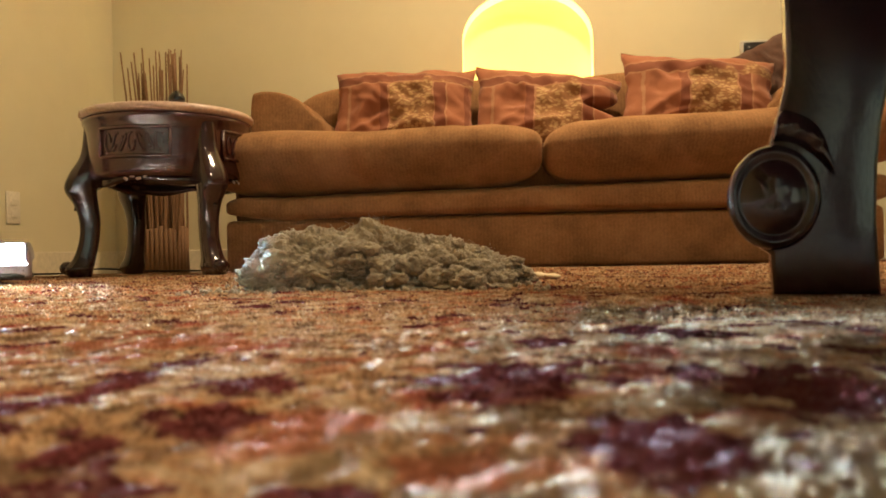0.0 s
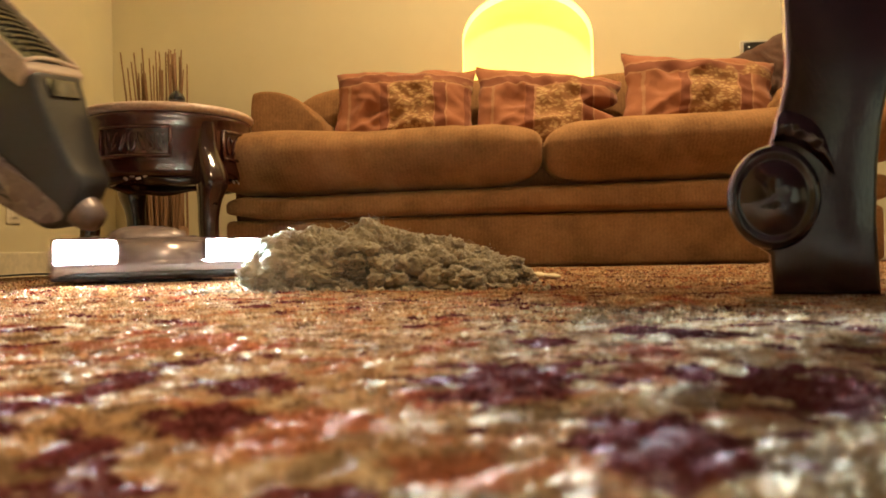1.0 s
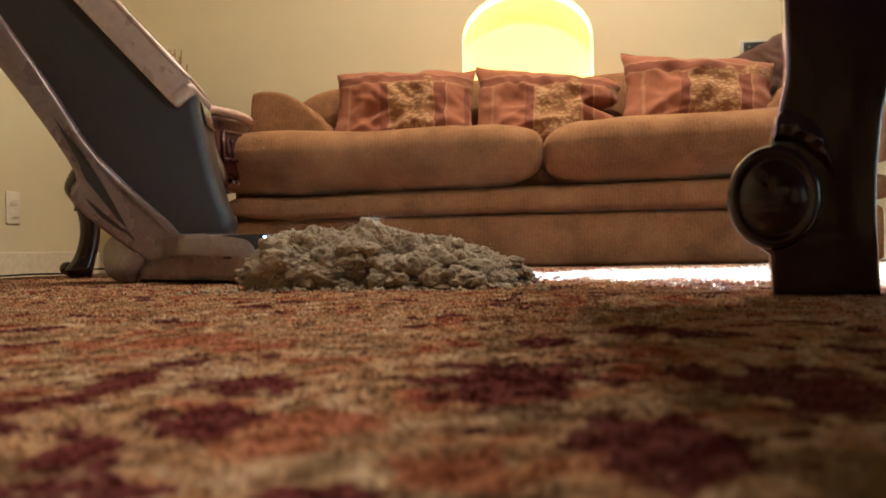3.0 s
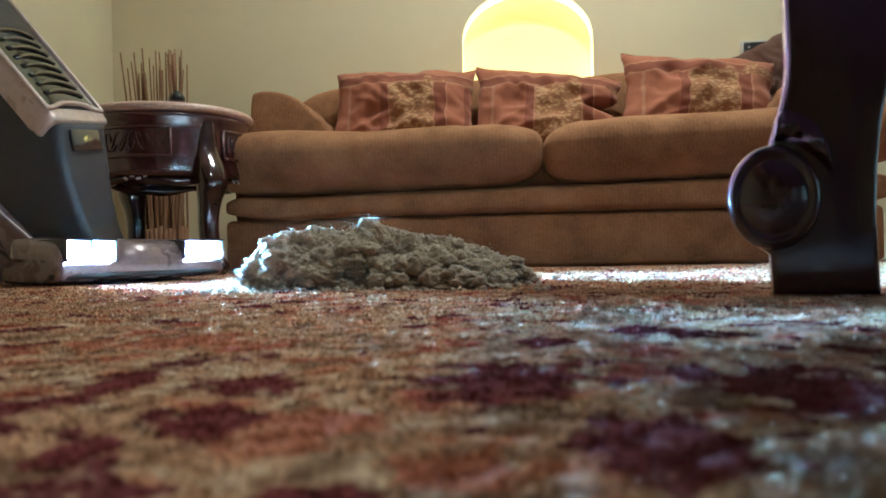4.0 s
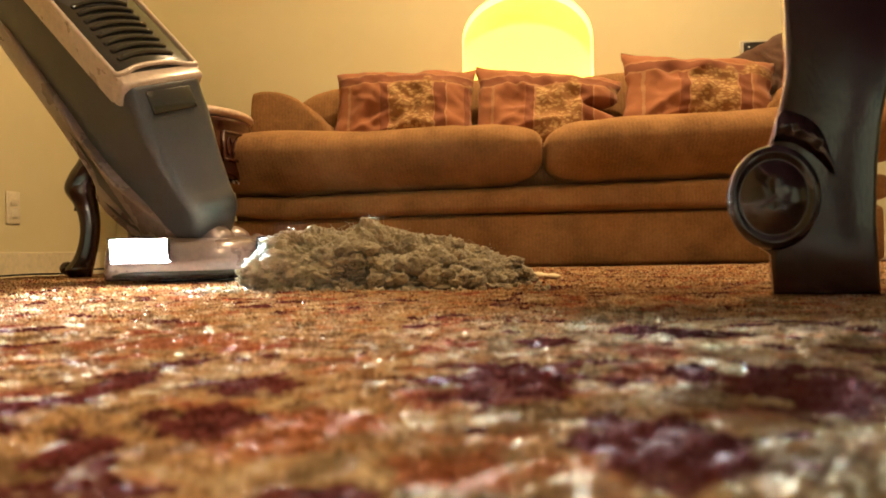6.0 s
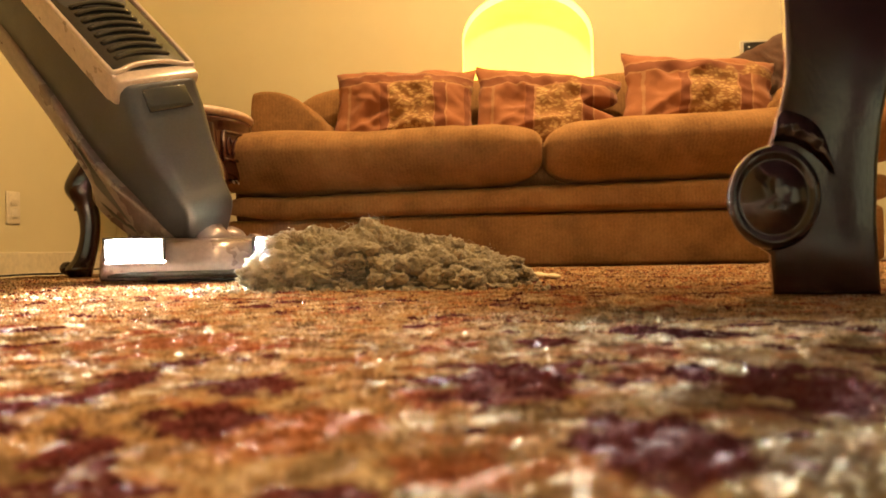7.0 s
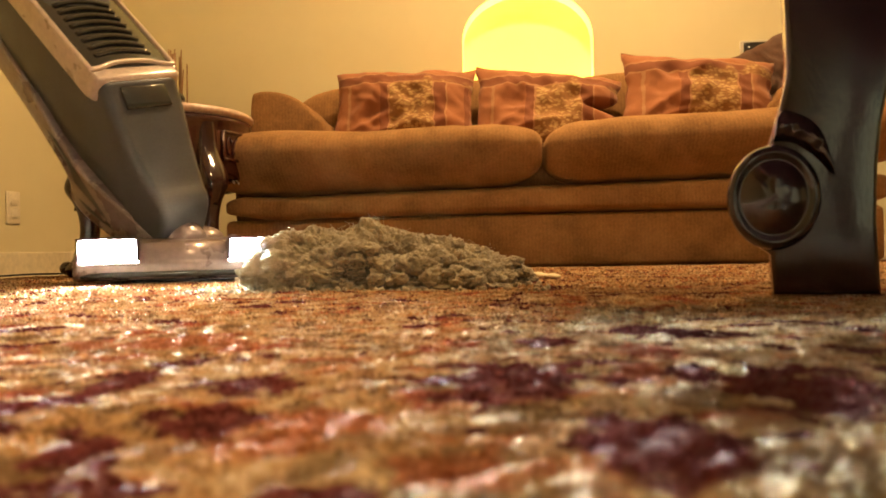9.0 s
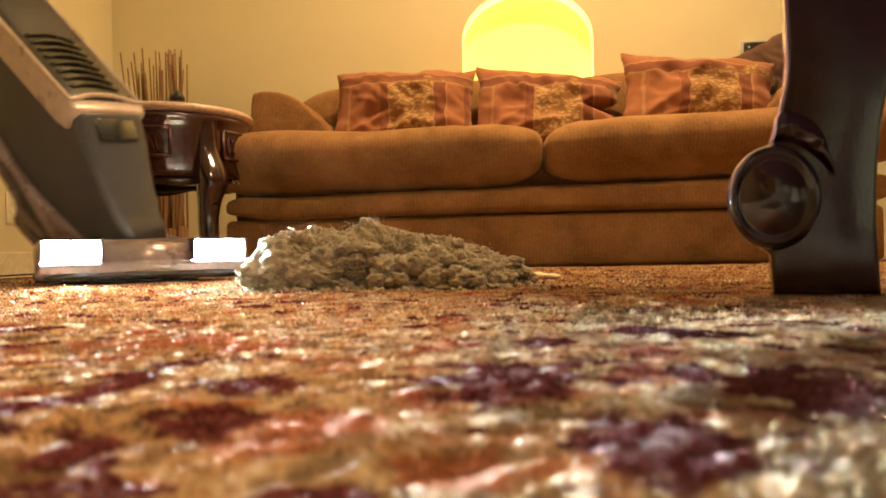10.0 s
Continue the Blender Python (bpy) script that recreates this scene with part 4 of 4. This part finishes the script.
    rim = curve_points([(0.220, -0.102, 0.77), (0.220, -0.102, 0.55), (0.220, -0.101, 0.33), (0.221, -0.092, 0.302), (0.222, -0.035, 0.318), (0.222, 0.035, 0.318), (0.221, 0.092, 0.302), (0.220, 0.101, 0.33), (0.220, 0.102, 0.55), (0.220, 0.102, 0.77)], 6)
    part("face_frame", tube(rim, 0.006, 8), PALE, body, "pale champagne frame")
    side = None
    for sy in (-1, 1):
        side = box(0.155, 0.219, sy * 0.099 - 0.005, sy * 0.099 + 0.005, 0.29, 0.77, 0.003, 2, side)
    part("side_band", box(0.155, 0.219, -0.104, 0.104, 0.268, 0.31, 0.012, 3, side), PALE, body, "pale champagne band")
    panel = box(0.214, 0.2205, -0.094, 0.094, 0.312, 0.765, 0.003, 2)
    part("grille_panel", panel, SMOKED, body, "smoked glossy panel")
    for k in range(8):
        z = 0.345 + 0.026 * k
        pts = [(0.2205 + 0.004 * math.cos(u * 1.4), 0.066 * u, z + 0.012 * (1 - u * u)) for u in np.linspace(-1, 1, 12)]
        part("rib", tube(pts, 0.006, 8), SMOKED, body)
    badge = None
    for k in range(5):
        badge = box(0.2205, 0.223, -0.05 + 0.02 * k, -0.036 + 0.02 * k, 0.575, 0.59, 0.001, 1, badge)
    part("badge", badge, CHROME, body, "small chrome badge of plain bars")
    part("vent_slot", box(-0.004, 0.006, -0.055, 0.055, -0.026, 0.026, 0.003, 2, None, pose(0.188, 0, 0.236, 0, 28, 0)), SMOKED, body, "dark sunken vent")
    return v, body


VAC, VAC_BODY = vacuum()


def motions():
    # seconds, x, y, heading of the floor head
    rows = ((0.0, -1.398, 1.660, -58), (0.3, -1.332, 1.660, -58), (0.4, -1.255, 1.660, -58), (0.6, -1.161, 1.660, -58), (0.7, -1.028, 1.660, -58),
            (0.8, -0.951, 1.660, -58), (0.9, -0.891, 1.660, -58), (1.0, -0.824, 1.660, -58), (1.1, -0.757, 1.660, -58), (1.2, -0.728, 1.660, -58),
            (1.3, -0.780, 1.660, -58), (1.4, -0.896, 1.660, -58), (1.5, -1.038, 1.660, -52), (1.6, -1.187, 1.660, -52), (1.7, -1.329, 1.660, -58),
            (1.8, -1.394, 1.680, -60), (2.0, -1.345, 1.655, -58), (2.2, -1.186, 1.665, -28), (2.3, -1.155, 1.630, -20), (2.4, -1.054, 1.630, -15),
            (2.5, -0.790, 1.630, -15), (2.6, -0.645, 1.630, -15), (2.7, -0.545, 1.630, -15), (3.0, -0.550, 1.640, -15), (3.3, -0.760, 1.650, -17),
            (3.6, -0.950, 1.665, -18), (3.8, -0.975, 1.665, -18), (3.9, -0.955, 1.665, -20), (4.0, -0.926, 1.665, -24), (4.1, -0.892, 1.670, -30),
            (4.2, -0.838, 1.660, -48), (4.3, -0.785, 1.660, -66), (4.5, -0.752, 1.660, -66), (4.8, -0.690, 1.660, -66), (5.0, -0.668, 1.660, -66),
            (5.5, -0.645, 1.660, -66), (5.7, -0.650, 1.660, -66), (6.2, -0.702, 1.660, -66), (6.8, -0.700, 1.660, -66), (7.0, -0.698, 1.660, -66),
            (7.2, -0.672, 1.660, -66), (7.5, -0.648, 1.660, -66), (7.8, -0.681, 1.660, -66), (8.0, -0.795, 1.660, -64), (8.2, -0.867, 1.660, -64),
            (8.5, -0.840, 1.660, -64), (8.8, -0.788, 1.660, -66), (9.0, -0.757, 1.660, -66), (9.2, -0.718, 1.660, -66), (9.5, -0.702, 1.660, -66),
            (9.8, -0.776, 1.660, -64), (10.0, -0.862, 1.660, -55))
    walk(VAC, [(t, pose(x, y, 0.0, 0, 0, h)) for t, x, y, h in rows])
    # the body on its hinge: seconds, turn against the head, lean back, sideways tilt, height, setback and side shift of the hinge
    tilt = ((0.0, 50, 46, 7, 0.215, -0.38, -0.14), (1.3, 50, 46, 7, 0.215, -0.38, -0.14), (1.8, 52, 52, 3, 0.100, -0.1, 0), (2.0, 52, 54, 2, 0.080, -0.1, 0), (2.2, 33, 56, 0, 0.05, -0.1, 0), (2.5, 23, 53, 0, 0.055, -0.21, 0),
            (2.6, 25, 47, 0, 0.095, -0.215, 0), (2.7, 28, 43, 0, 0.11, -0.165, 0), (3.0, 28, 42, 0, 0.08, -0.14, 0), (3.4, 30, 41, 0, 0.05, -0.08, 0), (3.9, 20, 39, 4, 0.035, -0.055, 0),
            (4.1, 23, 36, 16, 0.040, -0.09, 0), (4.3, 35, 34, 24, 0.045, -0.02, 0), (4.5, 40, 33, 28, 0.050, 0.02, 0), (5.5, 33, 40.5, 19, 0.112, 0.03, 0), (7.0, 33, 43, 16, 0.120, 0.03, 0), (7.5, 32, 45, 15.6, 0.130, 0.03, 0),
            (8.5, 40, 45, 13, 0.062, -0.02, 0), (9.0, 32.5, 43, 14, 0.125, 0.03, 0), (9.5, 32.5, 44.7, 13.4, 0.135, 0.03, 0), (10.0, 36, 44, 7, 0.058, -0.02, 0))
    walk(VAC_BODY, [(t, pose(x, y, z) @ pose(0, 0, 0, 0, 0, turn) @ pose(0, 0, 0, side, 0, 0) @ pose(0, 0, 0, 0, -lean, 0)) for t, turn, lean, side, z, x, y in tilt])


motions()
